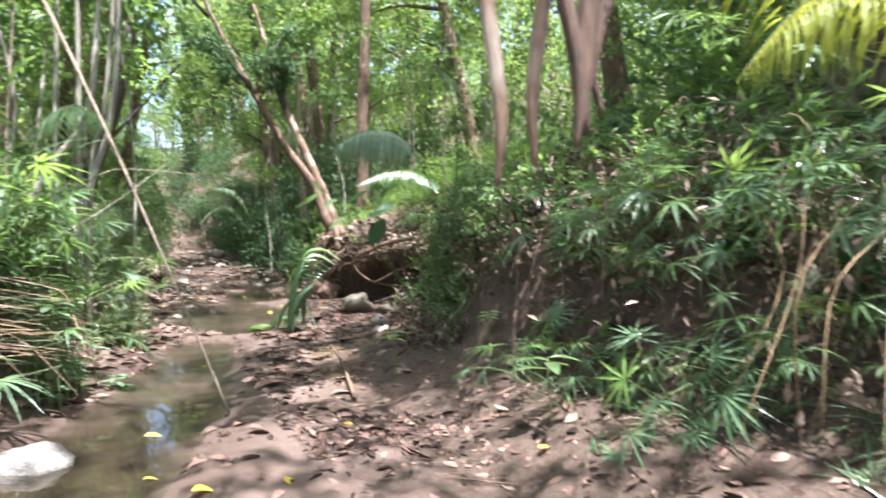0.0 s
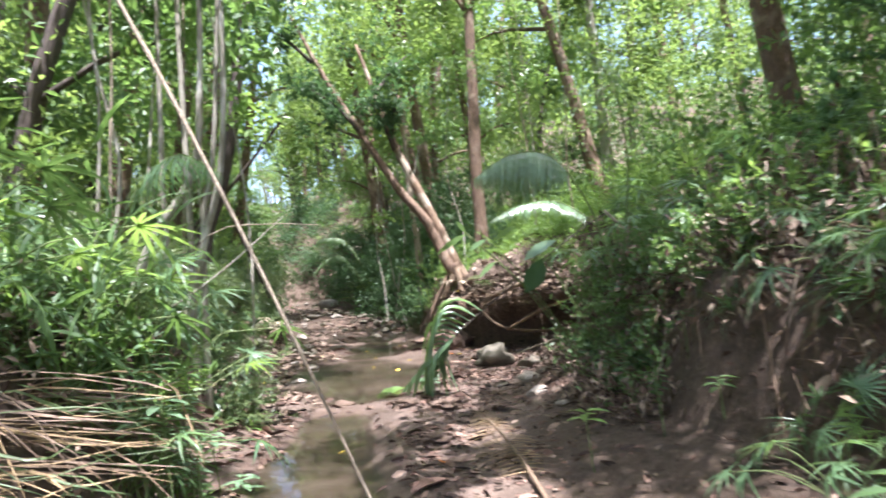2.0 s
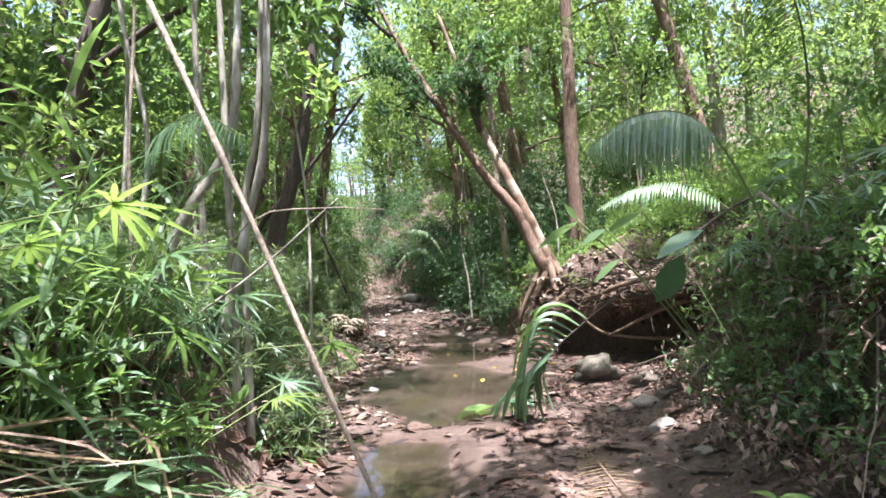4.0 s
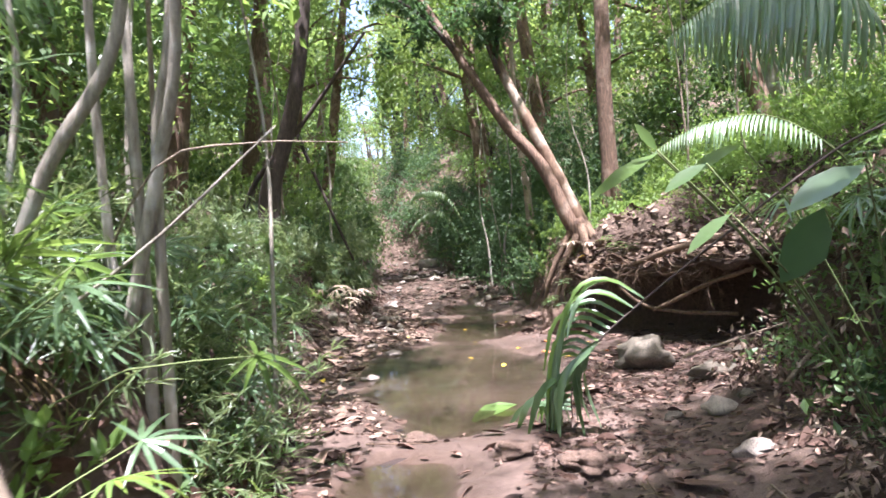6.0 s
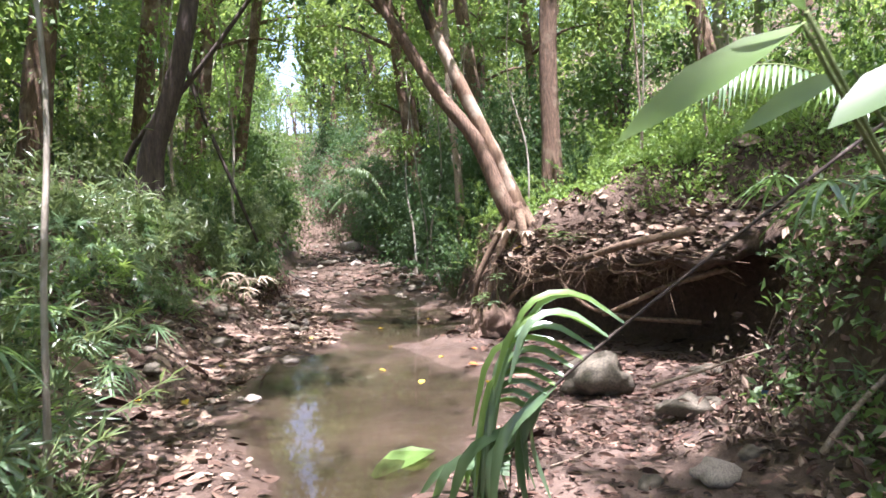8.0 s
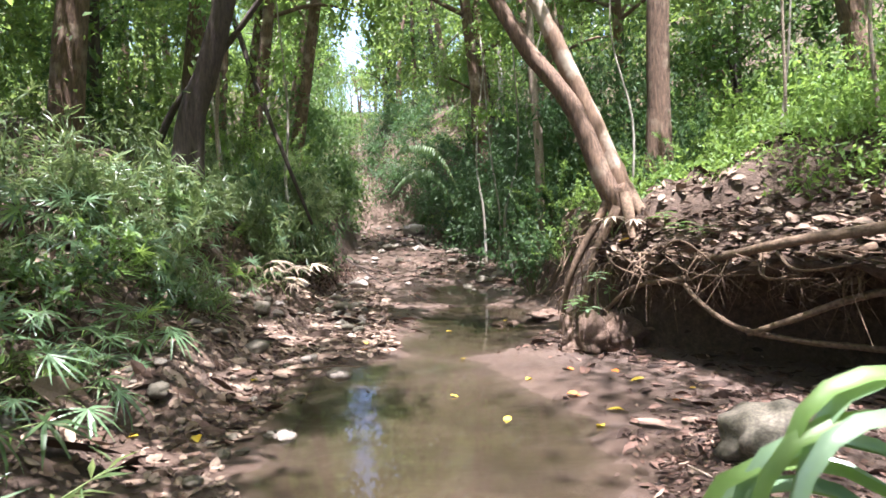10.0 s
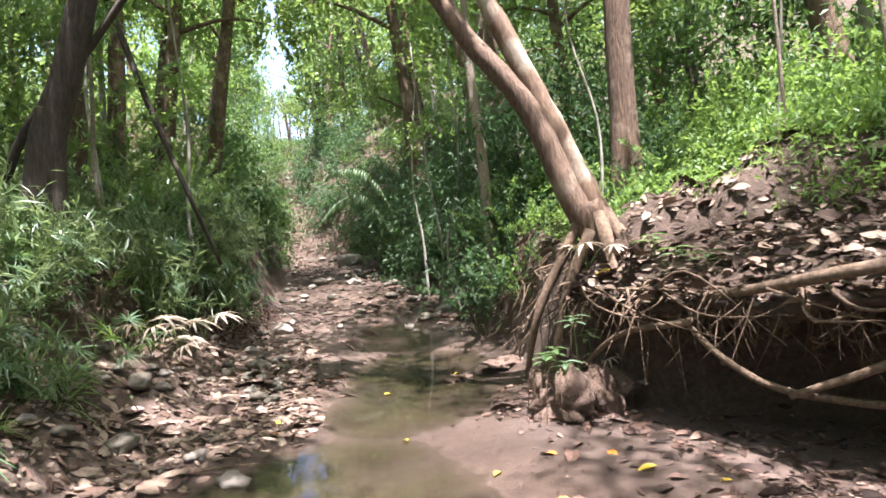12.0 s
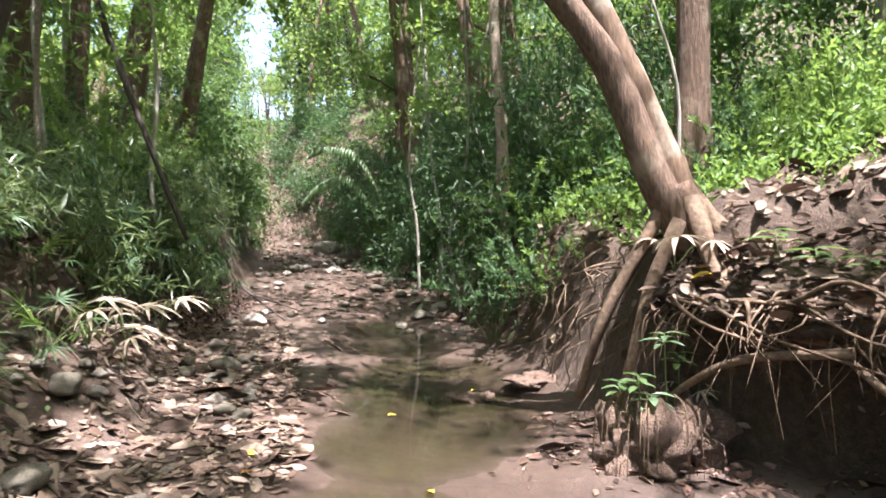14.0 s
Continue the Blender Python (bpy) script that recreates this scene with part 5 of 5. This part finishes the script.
seedling(-0.22, 7.79, 0.52, 0.15, LEAF_YOUNG, "bright green star-shaped seedling at the foot of the bank", 1)
seedling(0.93, 6.0, 0.62, 0.22, LEAF_MID, "broad-leaved green seedling on the bank", 2, 5)
rng = np.random.default_rng(52)
for i, (x, y, z) in enumerate([(-3.1, 16.45, 0.62), (-3.02, 16.5, 0.5), (-3.2, 16.6, 0.55), (-2.95, 16.55, 0.85), (-2.85, 16.75, 0.7)]):
    seedling(x, y, z, 0.13, GLOSSY if i % 2 else LEAF_MID, "pale green seedling growing on the root clod", 60 + i, 8, 0.3)
for i, (x, y, z) in enumerate([(-2.15, 16.55, 1.35), (-1.95, 16.35, 1.32), (-2.3, 16.8, 1.45)]):
    seedling(x, y, z, 0.17, LEAF_MID, "green seedling in the leaf litter on the ledge", 70 + i, 6, z - 0.25)
for i in range(16):
    y = rng.uniform(7.6, 10.5)
    x = toe_r(y) + rng.uniform(-0.35, 0.25)
    seedling(x, y, h(x, y) + rng.uniform(0.12, 0.45), rng.uniform(0.08, 0.13), LEAF_MID if i % 2 else LEAF_DARK, "small leafy seedling climbing the mud wall", 80 + i, 8)

for i in range(12):
    x, y = -2.6 - rng.random() * 0.45, rng.uniform(6.75, 7.3)
    seedling(x, y, rng.uniform(0.7, 1.25), rng.uniform(0.13, 0.19), GLOSSY if i % 2 else LEAF_MID, "tall leafy plant with broad glossy leaves on the bank", 260 + i, 9)
for i in range(16):
    x, y = -2.75 - rng.random() * 0.7, rng.uniform(6.9, 8.0)
    seedling(x, y, h(x, y) + rng.uniform(0.1, 0.5), rng.uniform(0.1, 0.17), GLOSSY if i % 3 else LEAF_MID, "broad glossy-leaved plant at the waterside", 160 + i, 9)

# pale withered fan leaves
WITHERED = fan_palm(pose(-2.84, 17.1, 1.25), 3, 0.3, 3, "withered whitish fan leaves on a bent stalk", True)
for x, y, z, s_ in ((-2.72, 16.95, 1.12, 0.7), (-7.0, 16.75, 0.95, 1.3), (-6.85, 16.95, 1.0, 1.1), (-7.35, 17.6, 1.15, 1.3), (-7.7, 18.6, 1.1, 1.3)):
    copy_scaled(WITHERED, pose(x, y, min(z, h(x, y) + 0.4) - 0.1, 0, 0, x * 77), s_)


# ---- small things on the ground ----
def fallen_leaf(x, y, size, mat, label, seed, z=None):
    rng = np.random.default_rng(seed)
    f = Shape()
    a = rng.uniform(0, 6.28)
    f.add(*oval_leaf(rng.uniform(0.45, 0.65), rng.uniform(0, 0.3), rng.uniform(0.05, 0.25)))
    ob = new("fallen_leaf", f.mesh("fallen_leaf", mat, False))
    zz = max(h(x, y), 0.0) if z is None else z
    ob.matrix_basis = pose(x, y, zz + 0.015, rng.uniform(-8, 8), rng.uniform(-8, 8), math.degrees(a))
    ob.scale = (size, size, size)
    return tagged(ob, label, "leaf")


for i, (x, y, s_) in enumerate([(-5.46, 16.25, 0.12), (-3.3, 14.3, 0.1), (-2.5, 14.6, 0.13), (-2.6, 14.2, 0.12), (-3.4, 15.3, 0.09), (-3.9, 14.7, 0.08), (-5.7, 14.6, 0.1), (-5.2, 13.2, 0.11), (-5.4, 12.9, 0.12),
                                (-4.9, 17.4, 0.09), (-4.4, 18.3, 0.08), (-4.2, 16.0, 0.08), (-3.41, 10.28, 0.12), (-0.9, 5.3, 0.12), (-1.3, 5.6, 0.08), (-1.1, 5.0, 0.09), (-0.5, 5.6, 0.1), (0.1, 5.0, 0.1), (0.91, 5.8, 0.09),
                                (0.4, 5.2, 0.13), (-0.8, 4.6, 0.08), (-1.7, 6.4, 0.12), (-2.3, 9.0, 0.09), (-0.4, 6.6, 0.08), (-2.4, 15.4, 0.14), (-2.0, 15.2, 0.12)]):
    fallen_leaf(x, y, s_, YELLOW, "yellow fallen leaf lying on the wet mud", i)
for i, (x, y, s_) in enumerate([(-2.98, 14.9, 0.12), (-5.3, 15.9, 0.09), (-3.1, 15.6, 0.1), (-1.35, 8.42, 0.07), (-2.1, 14.9, 0.13), (-2.7, 15.7, 0.12)]):
    fallen_leaf(x, y, s_, ORANGE, "orange-brown fallen leaf on the wet bed", 40 + i)
fallen_leaf(-2.62, 12.3, 0.5, LEAF_YOUNG, "large fresh green leaf floating at the puddle edge", 70)
fallen_leaf(-2.63, 16.9, 0.14, YELLOW, "curled yellow-orange leaf on the root ledge", 71, 1.16)
fallen_leaf(-1.6, 18.0, 0.16, ORANGE, "orange dead leaf in the litter", 72)
rng = np.random.default_rng(91)
u, v = rng.random(2600), rng.random(2600) ** 1.2
X, Y = -3.05 + 2.55 * u + v * 1.25, 16.95 - 2.2 * u + v * 0.95
f = Shape()
Z = 1.0 + 0.22 * u + 0.42 * v + 0.24 * (1 - u) * step(v * 3.5) + 0.1 * vnoise(X * 3, Y * 3) - 0.1 * (1 - v) ** 4
a = rng.uniform(0, 6.28, len(X))
for k in range(4):
    q = slice(k * 650, (k + 1) * 650)
    scatter_leaves(f, oval_leaf(rng.uniform(0.4, 0.65), rng.uniform(-0.1, 0.35), rng.uniform(-0.25, 0.3)), np.stack([X, Y, Z + rng.uniform(0, 0.02, len(X))], 1)[q],
                   np.stack([np.cos(a), np.sin(a), rng.normal(size=len(X)) * 0.25 + 0.1], 1)[q], (rng.normal(size=(len(X), 3)) * 0.4 + (-0.15, -0.2, 1))[q], 0.075 * np.exp(rng.normal(size=len(X)) * 0.45)[q])
tagged(new("leaf_litter", f.mesh("leaf_litter", LITTER, False)), "thick dry brown and tan leaves drifted on the root ledge", "leaves", kind="stuff")
rng = np.random.default_rng(90)
for i in range(70):
    u, v = rng.random(), rng.random() ** 1.5
    x, y = -3.0 + 2.4 * u + v * 1.2, 16.9 - 2.1 * u + v * 0.9
    fallen_leaf(x, y, rng.uniform(0.07, 0.16), LITTER, "dry brown leaf on the overhanging ledge", 100 + i, 1.03 + 0.2 * u + 0.42 * v + 0.24 * (1 - u) * float(step(v * 3.5)))


def twig(P, r, mat, label, seed, name="twig"):
    s = Shape()
    tube(s, P, [r, r * 0.8, r * 0.35], 6, 10, 0.08, 0, seed)
    return tagged(new(name, s.mesh(name, mat)), label, "twig")


twig([(-1.2, 13.0, 0.3), (-0.8, 13.1, 0.42), (-0.25, 13.25, 0.58)], 0.016, POLE, "pale bare stick leaning on the rocks", 1)
twig([(-0.5, 11.4, 0.4), (-0.3, 11.5, 0.62), (0.1, 11.7, 0.95)], 0.018, POLE, "bare stick leaning against the mud wall", 2)
twig([(0.25, 9.35, 1.02), (0.6, 8.95, 1.06), (1.0, 8.5, 1.1)], 0.028, ROOT, "dead root end jutting from the bank", 3)
twig([(0.2, 9.9, 1.55), (0.7, 9.5, 1.5), (1.3, 9.2, 1.75)], 0.022, ROOT, "reddish dead branch across the bank", 4)
twig([(0.1, 10.4, 2.0), (0.4, 10.2, 1.7), (0.9, 9.9, 1.65), (1.4, 9.6, 1.6)], 0.016, POLE, "bent grey branch on the bank top", 5)
twig([(-9.0, 22.5, 0.5), (-8.4, 22.1, 0.3), (-7.7, 21.5, 0.1)], 0.02, BARK_DARK, "dead branch lying across the stream bed", 6)
twig([(-8.9, 22.7, 0.35), (-8.2, 22.4, 0.22), (-7.6, 22.2, 0.1)], 0.015, BARK_DARK, "dead branch lying across the stream bed", 7)
twig([(-4.4, 9.4, 1.4), (-3.5, 9.0, 2.0), (-2.9, 8.95, 2.05), (-2.4, 9.0, 2.0)], 0.007, POLE, "thin bare branch reaching over the bank", 8)
twig([(-4.2, 8.6, 1.1), (-3.3, 8.7, 1.6), (-2.7, 8.9, 2.1)], 0.012, BARK_PALE, "thin pale branch in the thicket", 9)
rng = np.random.default_rng(95)
for i in range(70):
    side = rng.random() < 0.5
    y = rng.uniform(3.5, 15) if side else rng.uniform(10.5, 21)
    x = toe_r(y) + rng.uniform(-1.9, 0.1) if side else toe_l(y) - rng.uniform(-0.7, 1.4)
    a, L = rng.uniform(0, 6.28), rng.uniform(0.15, 0.6)
    dx, dy = math.cos(a) * L, math.sin(a) * L
    twig([(x, y, h(x, y) + 0.012), (x + dx / 2 + rng.normal() * 0.03, y + dy / 2, h(x + dx / 2, y + dy / 2) + 0.02), (x + dx, y + dy, h(x + dx, y + dy) + 0.015)], rng.uniform(0.003, 0.009),
         ROOT if i % 3 else POLE, "dead twig lying in the mud and leaves", 200 + i)

# tangle of thin bare stems over the steep bank
VINES = np.random.default_rng(131)
t = thing("vine_tangle", I4, "tangle of thin bare brown vines over the steep bank", "vine")
for i in range(120):
    y = VINES.uniform(5.2, 13.8)
    x = toe_r(y) + VINES.uniform(0.2, 1.3)
    a, L = VINES.uniform(0, 6.28), VINES.uniform(0.4, 1.3)
    P = []
    for k in range(4):
        px, py = x + math.cos(a) * L * 0.5 * k / 3, y + math.sin(a) * L * k / 3
        P.append((px, py, h(px, py) + (0.03, 0.3, 0.42, 0.15)[k] * VINES.uniform(0.5, 1.3)))
    s = Shape()
    tube(s, P, [0.008, 0.006, 0.003], 5, 10, 0.08, 0, i)
    part("stem", s.mesh("stem", (ROOT, POLE, BARK_RED)[i % 3]), t)

# exposed roots hanging on the mud wall
t = thing("exposed_roots", I4, "fine exposed roots hanging down the mud wall", "roots")
for i in range(56):
    y = rng.uniform(7.0, 13.6)
    d = rng.uniform(0.25, 0.5)
    x = toe_r(y) + d
    z = h(x, y) + 0.04
    L = rng.uniform(0.25, 0.85)
    root(t, [(x + 0.08, y, z - 0.02), (x - 0.1, y + rng.normal() * 0.12, z - 0.12), (x - 0.16, y + rng.normal() * 0.2, z - 0.5 * L), (x - 0.25 + rng.normal() * 0.08, y + rng.normal() * 0.3, z - L)], rng.uniform(0.004, 0.012), 0.003, 300 + i, 7)

t = thing("exposed_roots", I4, "matted roots hanging from the bank under the leaning tree", "roots")
for i in range(130):
    y = rng.uniform(16.7, 22.5)
    x = toe_r(y) + rng.uniform(0.1, 0.6)
    z = h(x, y) + 0.03
    L = rng.uniform(0.2, 0.95)
    P = [(x + 0.08, y, z - 0.02)]
    for k in range(1, 5):
        P.append((x - 0.12 - 0.05 * k + rng.normal() * 0.06, y + rng.normal() * 0.05 * k, max(0.05, z - L * k / 4 + rng.normal() * 0.03)))
    root(t, P, rng.uniform(0.003, 0.013), 0.003, 900 + i, 9)

t = thing("exposed_roots", I4, "twigs and roots hanging from the dark bank corner", "roots")
for i in range(60):
    y = rng.uniform(20.3, 23.0)
    x = toe_l(y) - rng.uniform(0.4, 1.0)
    z = h(x, y) + 0.05
    root(t, [(x - 0.05, y, z), (x + 0.2, y - 0.05, z - 0.15), (x + 0.4 + rng.normal() * 0.08, y + rng.normal() * 0.15, max(0.1, z - rng.uniform(0.5, 1.3)))], rng.uniform(0.006, 0.02), 0.004, 1100 + i, 7)

# root-bound clod at the water and dark lumps of mud
def lump(x, y, s_, flat, mat, label, seed, name="earth_clod"):
    bm = bmesh.new()
    bmesh.ops.create_icosphere(bm, subdivisions=4, radius=1.0)
    off = Vector((seed * 7.7, seed * 3.1, 0.4))
    for v in bm.verts:
        c = v.co.copy()
        k = 0.85 + 0.75 * noise.noise(c * 1.1 + off) + 0.4 * noise.noise(c * 2.7 + off) + 0.2 * noise.noise(c * 6 + off) + 0.1 * noise.noise(c * 14 + off)
        v.co = Vector((c.x * k, c.y * k, c.z * k * flat))
    me = bpy.data.meshes.new(name)
    bm.to_mesh(me)
    bm.free()
    me.polygons.foreach_set("use_smooth", np.ones(len(me.polygons), bool))
    me.materials.append(mat)
    ob = new(name, me)
    ob.matrix_basis = pose(x, y, h(x, y) + s_ * flat * 0.35, 0, 0, seed * 40)
    ob.scale = (s_, s_, s_)
    return tagged(ob, label, "clod")


CLOD = bark_material("root_mat", (0.07, 0.04, 0.028), (0.24, 0.16, 0.11), 20, (1, 1, 1), 1.0)
lump(-3.05, 16.55, 0.26, 1.0, CLOD, "root-bound clod of reddish earth at the water's edge", 3)
lump(-2.78, 16.85, 0.3, 1.0, CLOD, "root-bound earth under the leaning tree", 4)
t = thing("root_mat", I4, "shaggy brown roots hanging round the clod", "roots")
for i in range(60):
    a, q = rng.uniform(0, 6.28), rng.uniform(0.1, 0.26)
    x, y = -3.02 + math.cos(a) * q, 16.6 + math.sin(a) * q
    root(t, [(x, y, 0.62 - q), (x + math.cos(a) * 0.07, y + math.sin(a) * 0.07, 0.4), (x + math.cos(a) * 0.1, y + math.sin(a) * 0.1, 0.04)], rng.uniform(0.002, 0.006), 0.002, 700 + i, 6)
for i, (x, y, s_) in enumerate([(-2.3, 10.9, 0.16), (-1.7, 10.6, 0.2), (-3.1, 11.1, 0.12), (-4.3, 18.1, 0.2), (-3.9, 18.6, 0.24), (-0.6, 7.0, 0.14), (-1.5, 9.0, 0.12), (-5.5, 22.4, 0.25)]):
    lump(x, y, s_, 0.35, CLOD, "low clump of sodden leaves and mud", 10 + i)
# scrap of blue plastic under the bank
f = Shape()
f.add(*oval_leaf(0.9, 0.4, 0.3))
PLASTIC, nt, b = material("blue_plastic", 0.45)
nt.links.new(ramp(nt, noise_tex(nt, 6), [(0.3, (0.05, 0.13, 0.28)), (0.7, (0.1, 0.22, 0.4))]), b.inputs["Base Color"])
ob = new("plastic_scrap", f.mesh("plastic_scrap", PLASTIC))
ob.matrix_basis, ob.scale = pose(-0.42, 12.75, h(-0.42, 12.75) + 0.05, -55, 0, 20), (0.22, 0.22, 0.22)
tagged(ob, "torn blue plastic scrap caught under the bank", "litter")

# ---- gaps cut through the crowns towards the sun, to put sun on chosen spots ----
SUN_GAPS = [(-4.4, 16.1, 0, 0.75), (-3.5, 16.1, 0, 0.55), (-8.2, 24.9, 0, 0.5), (-6.8, 25.0, 0, 0.45), (-2.8, 12.9, 0, 0.5), (-2.9, 11.2, 0, 0.55), (-2.35, 7.9, 0, 0.48),
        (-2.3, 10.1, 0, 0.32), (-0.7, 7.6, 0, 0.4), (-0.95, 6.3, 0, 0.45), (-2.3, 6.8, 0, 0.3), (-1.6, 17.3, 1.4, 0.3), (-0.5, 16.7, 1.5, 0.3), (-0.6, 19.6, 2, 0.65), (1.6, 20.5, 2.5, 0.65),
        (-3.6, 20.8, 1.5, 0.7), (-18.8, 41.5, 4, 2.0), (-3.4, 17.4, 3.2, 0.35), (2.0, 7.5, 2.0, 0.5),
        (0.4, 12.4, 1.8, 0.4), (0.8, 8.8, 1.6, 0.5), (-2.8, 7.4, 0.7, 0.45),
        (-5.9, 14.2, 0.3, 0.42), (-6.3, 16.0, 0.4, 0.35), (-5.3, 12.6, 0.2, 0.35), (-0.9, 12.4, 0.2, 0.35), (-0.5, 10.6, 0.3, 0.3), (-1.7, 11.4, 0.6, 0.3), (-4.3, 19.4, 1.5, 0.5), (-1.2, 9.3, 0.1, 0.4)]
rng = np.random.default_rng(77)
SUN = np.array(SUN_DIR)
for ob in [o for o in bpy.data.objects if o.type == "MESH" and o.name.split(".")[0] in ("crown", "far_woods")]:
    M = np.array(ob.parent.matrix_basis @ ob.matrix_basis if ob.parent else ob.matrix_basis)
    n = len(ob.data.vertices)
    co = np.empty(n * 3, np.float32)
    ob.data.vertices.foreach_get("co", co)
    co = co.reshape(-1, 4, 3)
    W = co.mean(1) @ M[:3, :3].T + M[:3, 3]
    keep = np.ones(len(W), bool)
    for x, y, z, r in SUN_GAPS:
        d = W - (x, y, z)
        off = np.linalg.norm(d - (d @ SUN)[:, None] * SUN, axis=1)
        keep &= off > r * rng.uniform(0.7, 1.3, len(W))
    # ragged, half-open strip of sky along the channel
    along = (W[:, 1] - 10.4) * 0.887 - (W[:, 0] + 2.3) * 0.461
    across = (W[:, 0] + 2.3) * 0.887 + (W[:, 1] - 10.4) * 0.461 + 1.3 * vnoise(W[:, 2] * 0.45 + 3, along * 0.05)
    rise = (W[:, 2] - 1.6) / np.maximum(along, 1)
    wide = (0.25 + 0.022 * along) * np.clip(1 + 2.2 * vnoise(W[:, 2] * 0.8, along * 0.11 + 7), 0.1, 1.9)
    thin = np.exp(-(across / wide) ** 4) * (along > 7) * (rise > 0.14) * (rise < 0.5)
    keep &= rng.random(len(W)) > thin * 0.97
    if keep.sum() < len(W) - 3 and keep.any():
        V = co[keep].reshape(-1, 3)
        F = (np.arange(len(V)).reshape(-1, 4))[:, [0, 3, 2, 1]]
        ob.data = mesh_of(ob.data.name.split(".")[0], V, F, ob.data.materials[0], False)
